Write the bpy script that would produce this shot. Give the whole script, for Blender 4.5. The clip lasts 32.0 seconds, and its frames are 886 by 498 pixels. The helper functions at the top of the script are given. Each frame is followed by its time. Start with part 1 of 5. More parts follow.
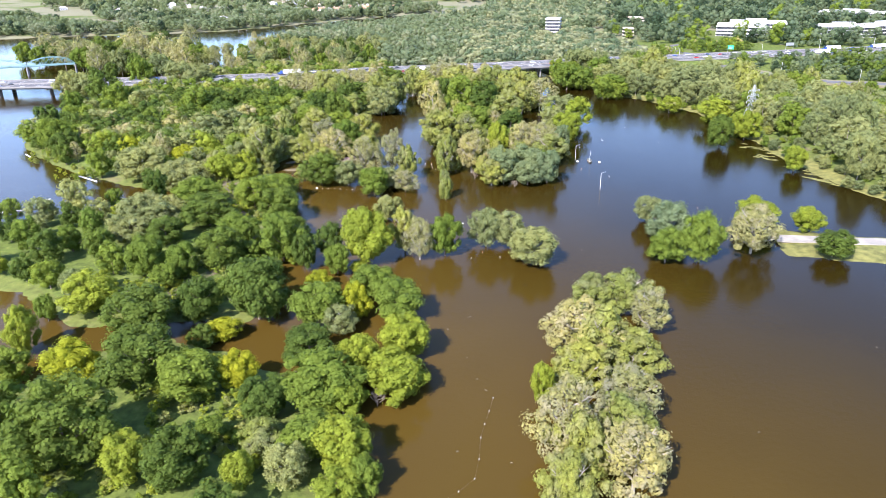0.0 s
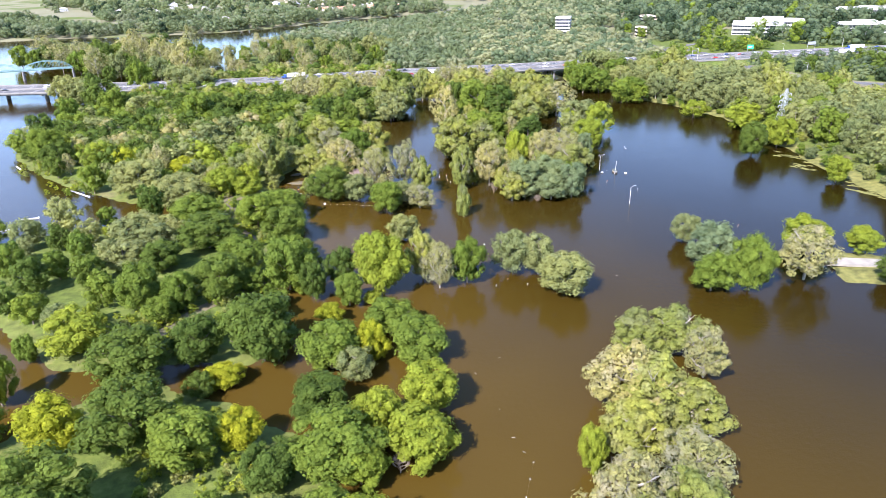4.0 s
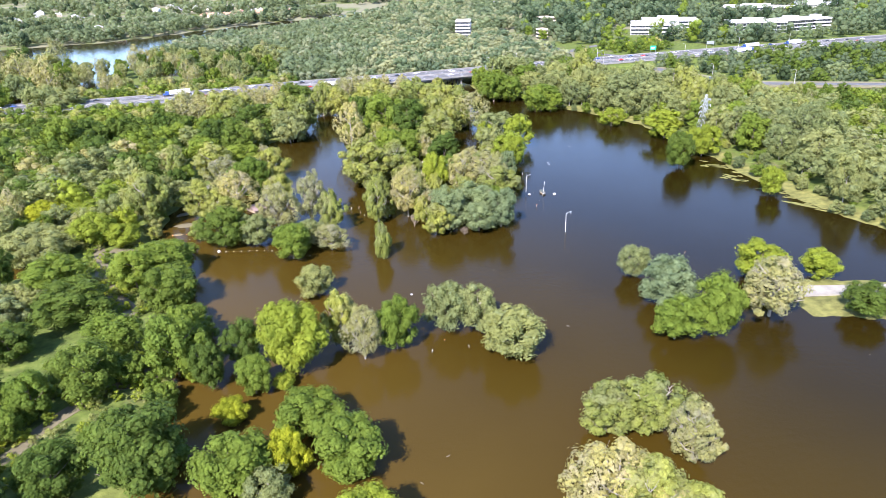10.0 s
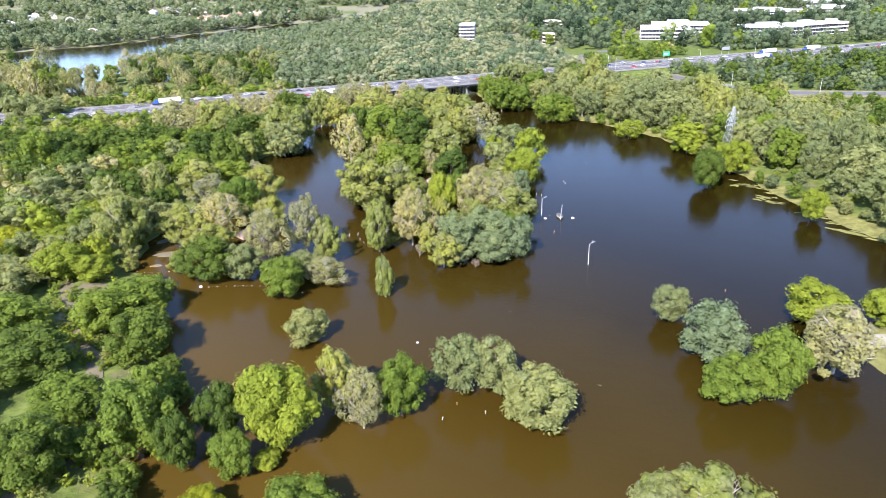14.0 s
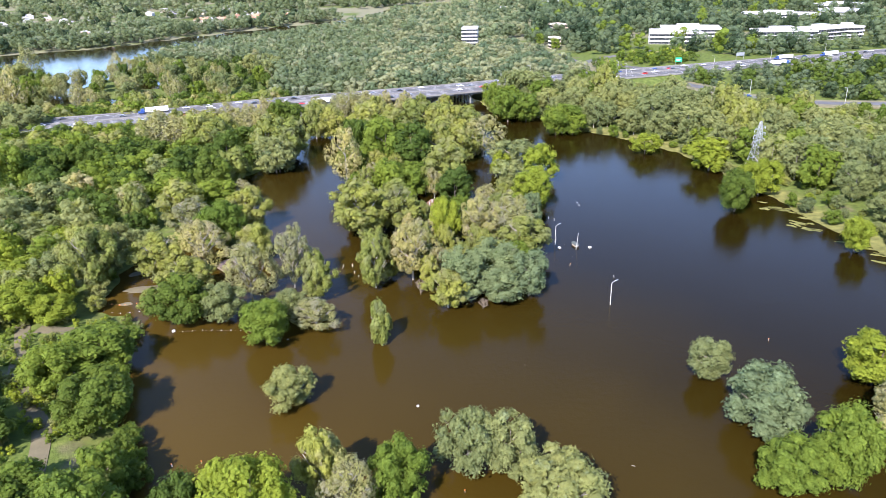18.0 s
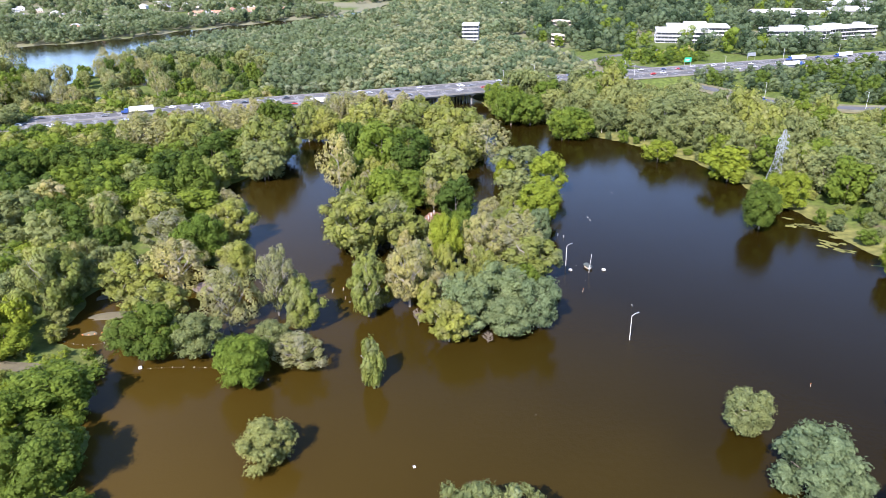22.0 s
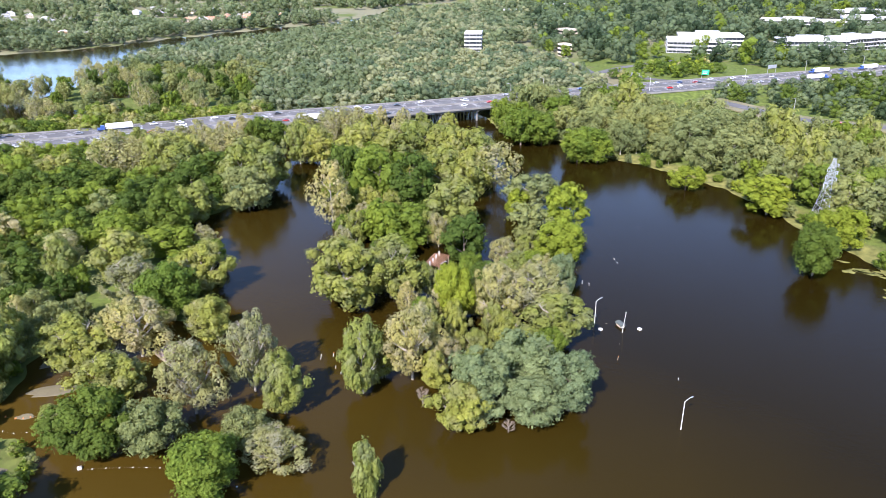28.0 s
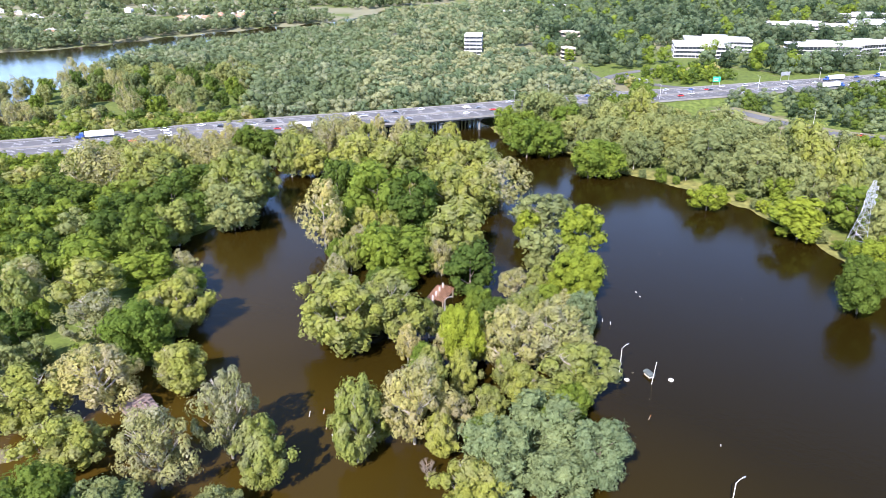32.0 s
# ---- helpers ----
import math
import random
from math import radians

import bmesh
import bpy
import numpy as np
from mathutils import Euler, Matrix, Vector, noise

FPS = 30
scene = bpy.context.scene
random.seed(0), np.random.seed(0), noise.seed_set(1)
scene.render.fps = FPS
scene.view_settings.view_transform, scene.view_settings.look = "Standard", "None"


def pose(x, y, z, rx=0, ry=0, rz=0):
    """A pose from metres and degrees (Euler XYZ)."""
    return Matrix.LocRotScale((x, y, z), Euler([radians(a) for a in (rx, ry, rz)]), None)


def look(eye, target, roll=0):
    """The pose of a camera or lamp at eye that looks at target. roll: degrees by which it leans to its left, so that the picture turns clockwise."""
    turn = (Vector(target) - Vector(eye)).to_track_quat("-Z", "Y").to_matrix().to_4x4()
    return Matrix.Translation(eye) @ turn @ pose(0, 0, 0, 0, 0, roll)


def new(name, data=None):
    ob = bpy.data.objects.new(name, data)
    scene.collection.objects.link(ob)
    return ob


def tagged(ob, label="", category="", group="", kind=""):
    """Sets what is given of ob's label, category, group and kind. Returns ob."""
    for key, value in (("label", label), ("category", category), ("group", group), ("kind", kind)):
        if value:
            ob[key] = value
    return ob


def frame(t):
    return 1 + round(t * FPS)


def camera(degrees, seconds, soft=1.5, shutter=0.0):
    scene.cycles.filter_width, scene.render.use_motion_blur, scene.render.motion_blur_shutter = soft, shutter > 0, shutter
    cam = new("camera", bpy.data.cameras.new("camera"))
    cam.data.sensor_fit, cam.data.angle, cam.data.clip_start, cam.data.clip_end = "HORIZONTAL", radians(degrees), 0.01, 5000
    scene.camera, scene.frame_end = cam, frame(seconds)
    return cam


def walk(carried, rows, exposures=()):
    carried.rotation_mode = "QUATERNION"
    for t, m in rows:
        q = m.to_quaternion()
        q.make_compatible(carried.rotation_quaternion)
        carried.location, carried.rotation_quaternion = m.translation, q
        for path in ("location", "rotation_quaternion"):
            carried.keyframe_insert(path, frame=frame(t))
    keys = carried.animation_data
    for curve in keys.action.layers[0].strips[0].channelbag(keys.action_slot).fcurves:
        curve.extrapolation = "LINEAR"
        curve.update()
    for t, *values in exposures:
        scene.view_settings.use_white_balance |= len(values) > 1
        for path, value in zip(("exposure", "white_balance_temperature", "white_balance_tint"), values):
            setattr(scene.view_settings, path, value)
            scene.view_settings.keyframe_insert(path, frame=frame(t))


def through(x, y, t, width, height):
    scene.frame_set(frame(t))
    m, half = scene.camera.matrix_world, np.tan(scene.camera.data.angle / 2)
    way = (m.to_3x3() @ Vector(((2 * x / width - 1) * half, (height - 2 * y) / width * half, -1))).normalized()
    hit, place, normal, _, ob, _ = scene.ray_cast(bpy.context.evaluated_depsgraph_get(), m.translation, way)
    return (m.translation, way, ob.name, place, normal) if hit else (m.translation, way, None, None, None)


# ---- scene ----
cam = camera(65.0, 32.0, soft=0.8)

PATH = [
    (0, (0.762, -2.526, 105.186), (0.748, -0.682, 104.411), -0.9),
    (0.5, (-0.143, 0.54, 105.176), (-0.158, 2.383, 104.4), -1.0),
    (1, (-1.119, 3.794, 105.197), (-1.135, 5.637, 104.421), -1.0),
    (1.5, (-1.991, 6.984, 105.204), (-2.008, 8.826, 104.426), -1.1),
    (2, (-2.804, 10.265, 105.158), (-2.821, 12.107, 104.38), -1.1),
    (2.5, (-3.625, 13.495, 105.12), (-3.645, 15.337, 104.342), -1.2),
    (3, (-4.423, 16.774, 105.119), (-4.443, 18.616, 104.34), -1.1),
    (3.5, (-5.02, 19.926, 105.104), (-5.042, 21.768, 104.325), -1.2),
    (5.5, (-7.057, 33.039, 105.429), (-7.083, 34.881, 104.651), -1.3),
    (6, (-7.21, 36.452, 105.567), (-7.226, 38.294, 104.788), -1.3),
    (6.5, (-7.413, 39.686, 105.767), (-7.338, 41.526, 104.985), -1.4),
    (7, (-7.936, 42.837, 105.994), (-7.744, 44.667, 105.209), -1.5),
    (7.5, (-8.602, 46.119, 106.162), (-8.356, 47.942, 105.377), -1.6),
    (8, (-9.036, 49.735, 106.324), (-8.789, 51.558, 105.539), -1.6),
    (8.5, (-9.087, 53.449, 106.392), (-8.844, 55.272, 105.607), -1.7),
    (9, (-9.212, 57.271, 106.329), (-8.969, 59.096, 105.545), -1.6),
    (9.5, (-9.326, 60.979, 106.193), (-9.085, 62.803, 105.41), -1.6),
    (10, (-9.35, 64.927, 106.142), (-9.109, 66.751, 105.36), -1.6),
    (10.5, (-9.22, 69.058, 106.045), (-8.979, 70.884, 105.264), -1.6),
    (11, (-9.172, 73.174, 105.923), (-8.93, 74.999, 105.142), -1.5),
    (11.5, (-9.109, 76.945, 105.802), (-8.867, 78.77, 105.022), -1.5),
    (12, (-8.929, 80.834, 105.768), (-8.688, 82.66, 104.99), -1.5),
    (12.5, (-8.763, 84.847, 105.752), (-8.522, 86.674, 104.974), -1.5),
    (13, (-8.38, 88.994, 105.742), (-8.139, 90.821, 104.964), -1.4),
    (13.5, (-8.139, 92.966, 105.658), (-7.898, 94.794, 104.882), -1.5),
    (14, (-7.788, 96.832, 105.479), (-7.548, 98.659, 104.702), -1.5),
    (14.5, (-7.343, 100.756, 105.449), (-7.103, 102.583, 104.672), -1.4),
    (16.5, (-5.89, 116.138, 105.886), (-5.65, 117.965, 105.109), -1.3),
    (17, (-5.36, 119.721, 105.911), (-5.122, 121.55, 105.136), -1.6),
    (17.5, (-4.855, 123.528, 105.958), (-4.618, 125.356, 105.182), -1.5),
    (18, (-4.55, 127.315, 105.875), (-4.312, 129.143, 105.1), -1.4),
    (18.5, (-4.216, 131.073, 105.803), (-3.977, 132.901, 105.026), -1.3),
    (19, (-3.918, 134.601, 105.674), (-3.677, 136.428, 104.896), -1.2),
    (19.5, (-3.687, 137.98, 105.545), (-3.445, 139.806, 104.766), -1.1),
    (20, (-3.393, 141.233, 105.508), (-3.15, 143.058, 104.726), -0.9),
    (20.5, (-3.039, 144.201, 105.393), (-2.795, 146.025, 104.608), -1.0),
    (21, (-2.593, 146.972, 105.298), (-2.349, 148.796, 104.513), -1.1),
    (21.5, (-2.238, 149.838, 105.294), (-1.994, 151.66, 104.507), -1.0),
    (22, (-1.94, 152.762, 105.27), (-1.696, 154.584, 104.482), -0.9),
    (22.5, (-1.592, 155.719, 105.205), (-1.348, 157.541, 104.418), -1.0),
    (23, (-1.386, 158.682, 105.217), (-1.141, 160.505, 104.43), -0.9),
    (23.5, (-1.079, 161.775, 105.147), (-0.834, 163.598, 104.362), -0.9),
    (24, (-0.8, 164.947, 105.094), (-0.554, 166.771, 104.311), -0.8),
    (24.5, (-0.669, 168.061, 104.981), (-0.424, 169.885, 104.199), -0.8),
    (25, (-0.499, 171.379, 104.973), (-0.254, 173.204, 104.193), -0.9),
    (25.5, (-0.371, 174.894, 104.96), (-0.125, 176.72, 104.182), -0.8),
    (27.5, (0.567, 188.841, 105.05), (0.814, 190.668, 104.274), -0.9),
    (28, (0.628, 192.33, 105.062), (0.877, 194.156, 104.287), -0.7),
    (28.5, (0.814, 195.882, 105.123), (1.065, 197.708, 104.346), -0.7),
    (29, (0.886, 199.366, 105.137), (1.139, 201.191, 104.36), -0.7),
    (29.5, (1.101, 202.91, 105.187), (1.355, 204.735, 104.409), -0.6),
    (30, (1.389, 206.447, 105.101), (1.643, 208.272, 104.324), -0.6),
    (30.5, (1.51, 209.957, 105.118), (1.766, 211.782, 104.34), -0.5),
    (31, (1.637, 213.138, 105.135), (1.894, 214.963, 104.358), -0.5),
    (31.5, (1.615, 216.323, 105.243), (1.874, 218.148, 104.466), -0.4),
    (32, (1.483, 219.51, 105.289), (1.745, 221.334, 104.512), -0.2),
]
BASE = 1.73  # exposure, in stops; the film's camera dims a little over the open lake
walk(cam, [(t, look(e, g, r)) for t, e, g, r in PATH],
     [(t, BASE + s, 5980, 23) for t, s in ((0, 0.11), (9, 0.16), (12, 0.11), (14, 0.05), (17, -0.06), (20, -0.16), (22, -0.21), (25, -0.21), (28, -0.17), (30, -0.10), (32, 0.0))])

# ---- light: afternoon sun from behind the camera's left, clear sky ----
SUN_EL, SUN_AZ = radians(41), math.atan2(-0.52, -0.854)
world = bpy.data.worlds.new("sky")
scene.world = world
world.use_nodes = True
wn = world.node_tree.nodes
sky = wn.new("ShaderNodeTexSky")
sky.sky_type, sky.sun_disc = "NISHITA", False
sky.sun_elevation, sky.sun_rotation = SUN_EL, SUN_AZ
sky.dust_density, sky.ozone_density = 0.3, 3.6
wn["Background"].inputs[1].default_value = 0.145
world.node_tree.links.new(sky.outputs[0], wn["Background"].inputs[0])
sun = new("sun", bpy.data.lights.new("sun", "SUN"))
sun.data.energy, sun.data.angle, sun.data.color = 4.5, radians(0.55), (1.0, 0.94, 0.84)
sun.matrix_basis = look((0, 0, 0), (-math.sin(SUN_AZ) * math.cos(SUN_EL), -math.cos(SUN_AZ) * math.cos(SUN_EL), -math.sin(SUN_EL)))

# ---- materials ----


class Nodes:
    """A short way to write node materials."""

    def __init__(self, name):
        self.mat = bpy.data.materials.new(name)
        self.mat.use_nodes = True
        self.tree = self.mat.node_tree
        self.bsdf = self.tree.nodes["Principled BSDF"]
        self.out = self.tree.nodes["Material Output"]

    def add(self, kind, **sockets):
        n = self.tree.nodes.new("ShaderNode" + kind)
        for k, v in sockets.items():
            self.set(n, k, v)
        return n

    def set(self, n, key, v):
        sock = n.inputs[int(key[1:])] if key[0] == "i" and key[1:].isdigit() else n.inputs[key.replace("_", " ")]
        if hasattr(v, "is_output"):
            self.tree.links.new(v, sock)
        elif isinstance(v, tuple) and len(v) == 3 and len(getattr(sock, "default_value", (0,) * 3)) == 4:
            sock.default_value = (*v, 1)
        else:
            sock.default_value = v

    def place(self):
        return self.add("NewGeometry").outputs["Position"]

    def noise(self, scale, detail=4.0, where=None, rough=0.55):
        n = self.add("TexNoise", Scale=scale, Detail=detail, Roughness=rough)
        self.tree.links.new(where or self.place(), n.inputs["Vector"])
        return n.outputs["Fac"]

    def ramp(self, fac, stops):
        n = self.add("ValToRGB")
        self.tree.links.new(fac, n.inputs[0])
        el = n.color_ramp.elements
        while len(el) < len(stops):
            el.new(0.5)
        for e, (p, c) in zip(el, stops):
            e.position, e.color = p, (*c, 1) if isinstance(c, tuple) else (c, c, c, 1)
        return n.outputs[0]

    def mix(self, fac, a, b, blend="MIX"):
        n = self.tree.nodes.new("ShaderNodeMix")
        n.data_type, n.blend_type = "RGBA", blend
        for idx, v in ((0, fac), (6, a), (7, b)):
            if hasattr(v, "is_output"):
                self.tree.links.new(v, n.inputs[idx])
            elif isinstance(v, tuple):
                n.inputs[idx].default_value = (*v, 1)
            else:
                n.inputs[idx].default_value = v
        return n.outputs[2]

    def math(self, op, a, b=0.0):
        n = self.tree.nodes.new("ShaderNodeMath")
        n.operation = op
        for idx, v in ((0, a), (1, b)):
            if hasattr(v, "is_output"):
                self.tree.links.new(v, n.inputs[idx])
            else:
                n.inputs[idx].default_value = v
        return n.outputs[0]

    def bump(self, height, strength, distance):
        n = self.add("Bump", Strength=strength, Distance=distance)
        self.tree.links.new(height, n.inputs["Height"])
        self.tree.links.new(n.outputs[0], self.bsdf.inputs["Normal"])

    def done(self, colour=None, rough=0.7, metal=0.0, spec=0.3):
        if colour is not None:
            self.set(self.bsdf, "Base_Color", colour)
        self.set(self.bsdf, "Roughness", rough)
        self.set(self.bsdf, "Metallic", metal)
        self.set(self.bsdf, "Specular_IOR_Level", spec)
        return self.mat


def scaled(c, k):
    return tuple(min(1.0, v * k) for v in c)


def leaf_material(name, base, dry=None, twig=None, through=0.40):
    """Leaves: sprays with gaps between them; colour varies spray by spray, bough by bough and tree by tree, some light is let through."""
    m = Nodes(name)
    base = (base[0] * 1.19, base[1] * 1.07, base[2] * 1.02)
    dry = dry or scaled(base, 1.2)
    isl = m.add("NewGeometry").outputs["Random Per Island"]
    obj = m.add("ObjectInfo").outputs["Random"]
    spray = m.noise(3.6, 4.0, None, 0.7)
    col = m.ramp(isl, [(0.0, scaled(base, 0.9)), (0.5, base), (0.92, scaled(base, 1.08)), (1.0, dry)])
    col = m.mix(1.0, col, m.ramp(spray, [(0.36, (0.64, 0.67, 0.66)), (0.64, (1.26, 1.24, 1.18))]), "MULTIPLY")
    if twig:
        col = m.mix(m.ramp(m.noise(0.20, 3.0), [(0.47, 0.0), (0.64, 0.8)]), col, twig)
    patch = m.noise(0.28, 3.0)
    col = m.mix(1.0, col, m.ramp(patch, [(0.3, (0.78, 0.80, 0.78)), (0.7, (1.22, 1.19, 1.15))]), "MULTIPLY")
    col = m.mix(1.0, col, m.ramp(obj, [(0.0, (0.80, 0.86, 0.88)), (0.5, (1.0, 1.0, 1.0)), (1.0, (1.18, 1.13, 1.0))]), "MULTIPLY")
    stand = m.noise(0.022, 3.0)
    col = m.mix(1.0, col, m.ramp(stand, [(0.32, (0.82, 0.86, 0.95)), (0.5, (1.0, 1.0, 1.0)), (0.68, (1.14, 1.10, 1.08))]), "MULTIPLY")
    m.set(m.bsdf, "Base_Color", col)
    m.set(m.bsdf, "Roughness", 0.65)
    m.set(m.bsdf, "Specular_IOR_Level", 0.1)
    m.bump(spray, 0.35, 0.35)
    tr = m.add("BsdfTranslucent", Color=m.mix(1.0, col, (1.2, 1.12, 0.6), "MULTIPLY"))
    mixer = m.add("MixShader", Fac=through)
    m.tree.links.new(m.bsdf.outputs[0], mixer.inputs[1])
    m.tree.links.new(tr.outputs[0], mixer.inputs[2])
    gaps = m.ramp(m.noise(5.6, 3.0, None, 0.65), [(0.45, 0.0), (0.47, 1.0)])
    cut = m.add("MixShader", Fac=gaps)
    m.tree.links.new(m.add("BsdfTransparent").outputs[0], cut.inputs[1])
    m.tree.links.new(mixer.outputs[0], cut.inputs[2])
    m.tree.links.new(cut.outputs[0], m.out.inputs[0])
    return m.mat


LEAF = {
    "D": leaf_material("leaf_dark_oak", (0.070, 0.116, 0.021)),
    "G": leaf_material("leaf_green", (0.108, 0.168, 0.025)),
    "B": leaf_material("leaf_bright", (0.164, 0.226, 0.026)),
    "Y": leaf_material("leaf_yellow", (0.215, 0.262, 0.016)),
    "O": leaf_material("leaf_olive", (0.182, 0.226, 0.054), (0.225, 0.262, 0.085), (0.212, 0.222, 0.098)),
    "P": leaf_material("leaf_pale", (0.238, 0.255, 0.102), (0.27, 0.278, 0.14), (0.268, 0.250, 0.168)),
    "W": leaf_material("leaf_willow", (0.168, 0.210, 0.084), (0.20, 0.24, 0.13)),
    "S": leaf_material("leaf_bluish", (0.128, 0.185, 0.098), (0.18, 0.24, 0.13)),
    "N": leaf_material("leaf_conifer", (0.032, 0.058, 0.030)),
    # far woods: distance haze put into the leaf colour, greyer and bluer
    "F": leaf_material("leaf_hazed_woods", (0.124, 0.176, 0.098)),
    "U": leaf_material("leaf_hazed_oak", (0.090, 0.132, 0.074)),
    "V": leaf_material("leaf_hazed_willow", (0.188, 0.230, 0.142)),
}


def plain(name, colour, rough=0.7, metal=0.0, vary=0.25, scale=0.8, fine=9.0, spec=0.3):
    """A painted or mineral surface with grain and stains."""
    m = Nodes(name)
    big = m.ramp(m.noise(scale, 4.0), [(0.3, 1.0 - vary), (0.7, 1.0 + vary * 0.6)])
    col = m.mix(1.0, colour, big, "MULTIPLY")
    small = m.noise(fine, 5.0)
    col = m.mix(0.5, col, m.mix(1.0, col, m.ramp(small, [(0.3, 0.75), (0.7, 1.2)]), "MULTIPLY"))
    m.bump(small, 0.25, 0.02)
    return m.done(col, rough, metal, spec)


M_BARK = plain("bark_grey", (0.20, 0.16, 0.12), 0.9, scale=1.5, fine=14)
M_BARK_PALE = plain("bark_pale", (0.30, 0.27, 0.215), 0.85, scale=0.9, fine=10)
M_ASPHALT = plain("asphalt", (0.10, 0.097, 0.092), 0.9, scale=0.08, fine=3)
M_CONCRETE = plain("concrete", (0.19, 0.185, 0.17), 0.85, scale=0.15, fine=2)
M_PAINT_WHITE = plain("road_paint_white", (0.75, 0.75, 0.72), 0.7)
M_WHITE = plain("white_wall", (0.50, 0.49, 0.475), 0.7, vary=0.08, scale=0.1)
M_TAN = plain("tan_wall", (0.50, 0.42, 0.32), 0.8, vary=0.1, scale=0.1)
M_ROOF_GREY = plain("roof_gravel", (0.42, 0.41, 0.39), 0.9, vary=0.12, scale=0.06)
M_ROOF_SHINGLE = plain("roof_shingle_brown", (0.30, 0.20, 0.16), 0.9)
M_ROOF_PINK = plain("roof_shingle_faded", (0.24, 0.175, 0.155), 0.9, vary=0.2, scale=0.5)
M_ROOF_TILE = plain("roof_tile_terracotta", (0.42, 0.22, 0.13), 0.85)
M_TIMBER = plain("timber_weathered", (0.33, 0.26, 0.19), 0.85, scale=1.0)
M_STEEL = plain("steel_galvanised", (0.40, 0.41, 0.41), 0.45, metal=0.6, vary=0.12)
M_POLE = plain("pole_paint_pale", (0.50, 0.49, 0.46), 0.5, vary=0.1)
M_TRUSS = plain("truss_paint_green", (0.13, 0.22, 0.21), 0.6)
M_GRAVEL = plain("gravel_track", (0.25, 0.23, 0.19), 0.95, scale=0.2, fine=2.5)
M_DRY = plain("dry_grass", (0.155, 0.14, 0.072), 0.95, scale=0.2, fine=2.5)
M_SAND = plain("sand_bare", (0.125, 0.108, 0.062), 0.95, scale=0.15, fine=2.5)
M_RUBBER = plain("tyre_rubber", (0.03, 0.03, 0.03), 0.9)
M_SIGN_GREEN = plain("sign_green", (0.02, 0.30, 0.16), 0.5, vary=0.06)
M_BUOY = plain("float_white", (0.55, 0.54, 0.51), 0.5, vary=0.08)
M_WIRE = plain("wire_dark", (0.14, 0.14, 0.14), 0.6)
M_ROOF_GREEN = plain("roof_metal_grey_green", (0.075, 0.088, 0.08), 0.8)
M_ORANGE = plain("float_orange", (0.70, 0.22, 0.05), 0.5, vary=0.1)


def glass_dark(name, colour):
    m = Nodes(name)
    return m.done(colour, 0.08, 0.0, 0.8)


M_GLASS = glass_dark("window_glass_dark", (0.02, 0.025, 0.03))


def car_paint(name, colour):
    m = Nodes(name)
    m.set(m.bsdf, "Coat_Weight", 0.6)
    return m.done(colour, 0.35, 0.0, 0.5)


PAINTS = [car_paint("car_paint_" + n, c) for n, c in (
    ("white", (0.75, 0.75, 0.74)), ("silver", (0.45, 0.46, 0.47)), ("black", (0.02, 0.02, 0.022)), ("red", (0.45, 0.02, 0.015)),
    ("blue", (0.03, 0.07, 0.22)), ("grey", (0.14, 0.145, 0.15)))]

# silt-laden flood water: browner to the south-west, darker to the north-east and on the river; mirror-like skin with
# small ripples
w = Nodes("flood_water")
sep = w.add("SeparateXYZ")
w.tree.links.new(w.place(), sep.inputs[0])
tone = w.math("ADD", w.math("MULTIPLY", sep.outputs["Y"], 0.0036), w.math("MULTIPLY", sep.outputs["X"], 0.006))
tone = w.math("ADD", tone, w.math("MULTIPLY", w.math("SUBTRACT", w.noise(0.012, 3.0), 0.5), 0.5))
# river mask west of x = -120: darker base colour, raised reflection below
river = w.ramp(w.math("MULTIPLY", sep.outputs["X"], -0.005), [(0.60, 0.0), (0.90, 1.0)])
tone = w.math("ADD", tone, w.math("MULTIPLY", river, 1.3))
col = w.ramp(w.math("MULTIPLY", tone, 0.4), [(0.24, (0.053, 0.0335, 0.0058)), (0.36, (0.038, 0.0238, 0.0034)), (0.48, (0.0275, 0.0178, 0.0024)), (0.58, (0.0180, 0.0119, 0.0016)), (0.72, (0.0105, 0.0071, 0.0010))])
far_rip = w.noise(0.55, 3.0)
near_rip = w.noise(2.4, 2.0)
calm = w.ramp(w.noise(0.02, 2.0), [(0.35, 0.35), (0.7, 1.0)])
w.bump(w.math("MULTIPLY", w.math("ADD", far_rip, w.math("MULTIPLY", near_rip, 0.45)), calm), 0.26, 0.25)
w.set(w.bsdf, "IOR", 1.333)
M_WATER = w.done(col, 0.11, 0.0, 0.14)
# brighter sky reflection put in over the river by a higher specular level
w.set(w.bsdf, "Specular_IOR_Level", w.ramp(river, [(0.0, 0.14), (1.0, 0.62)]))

# ground: grass, dry earth and, along the waterline, pale water weeds
g = Nodes("meadow_ground")
pos = g.place()
sep = g.add("SeparateXYZ")
g.tree.links.new(pos, sep.inputs[0])
grass = g.ramp(g.noise(0.35, 5.0), [(0.3, (0.054, 0.070, 0.018)), (0.55, (0.088, 0.118, 0.024)), (0.75, (0.140, 0.160, 0.042))])
earth = g.ramp(g.noise(0.5, 5.0), [(0.3, (0.09, 0.075, 0.045)), (0.7, (0.16, 0.135, 0.08))])
land = g.mix(g.ramp(g.noise(0.05, 4.0), [(0.60, 0.0), (0.72, 0.9)]), grass, earth)
fields = g.ramp(g.noise(0.009, 3.0), [(0.38, 0.0), (0.50, 0.9)])
land = g.mix(g.math("MULTIPLY", fields, g.ramp(g.math("MULTIPLY", sep.outputs["Y"], 0.001), [(0.9, 0.0), (1.05, 1.0)])), land, (0.175, 0.165, 0.10))
weeds = g.ramp(g.noise(0.3, 5.0), [(0.3, (0.075, 0.078, 0.024)), (0.7, (0.19, 0.185, 0.056))])
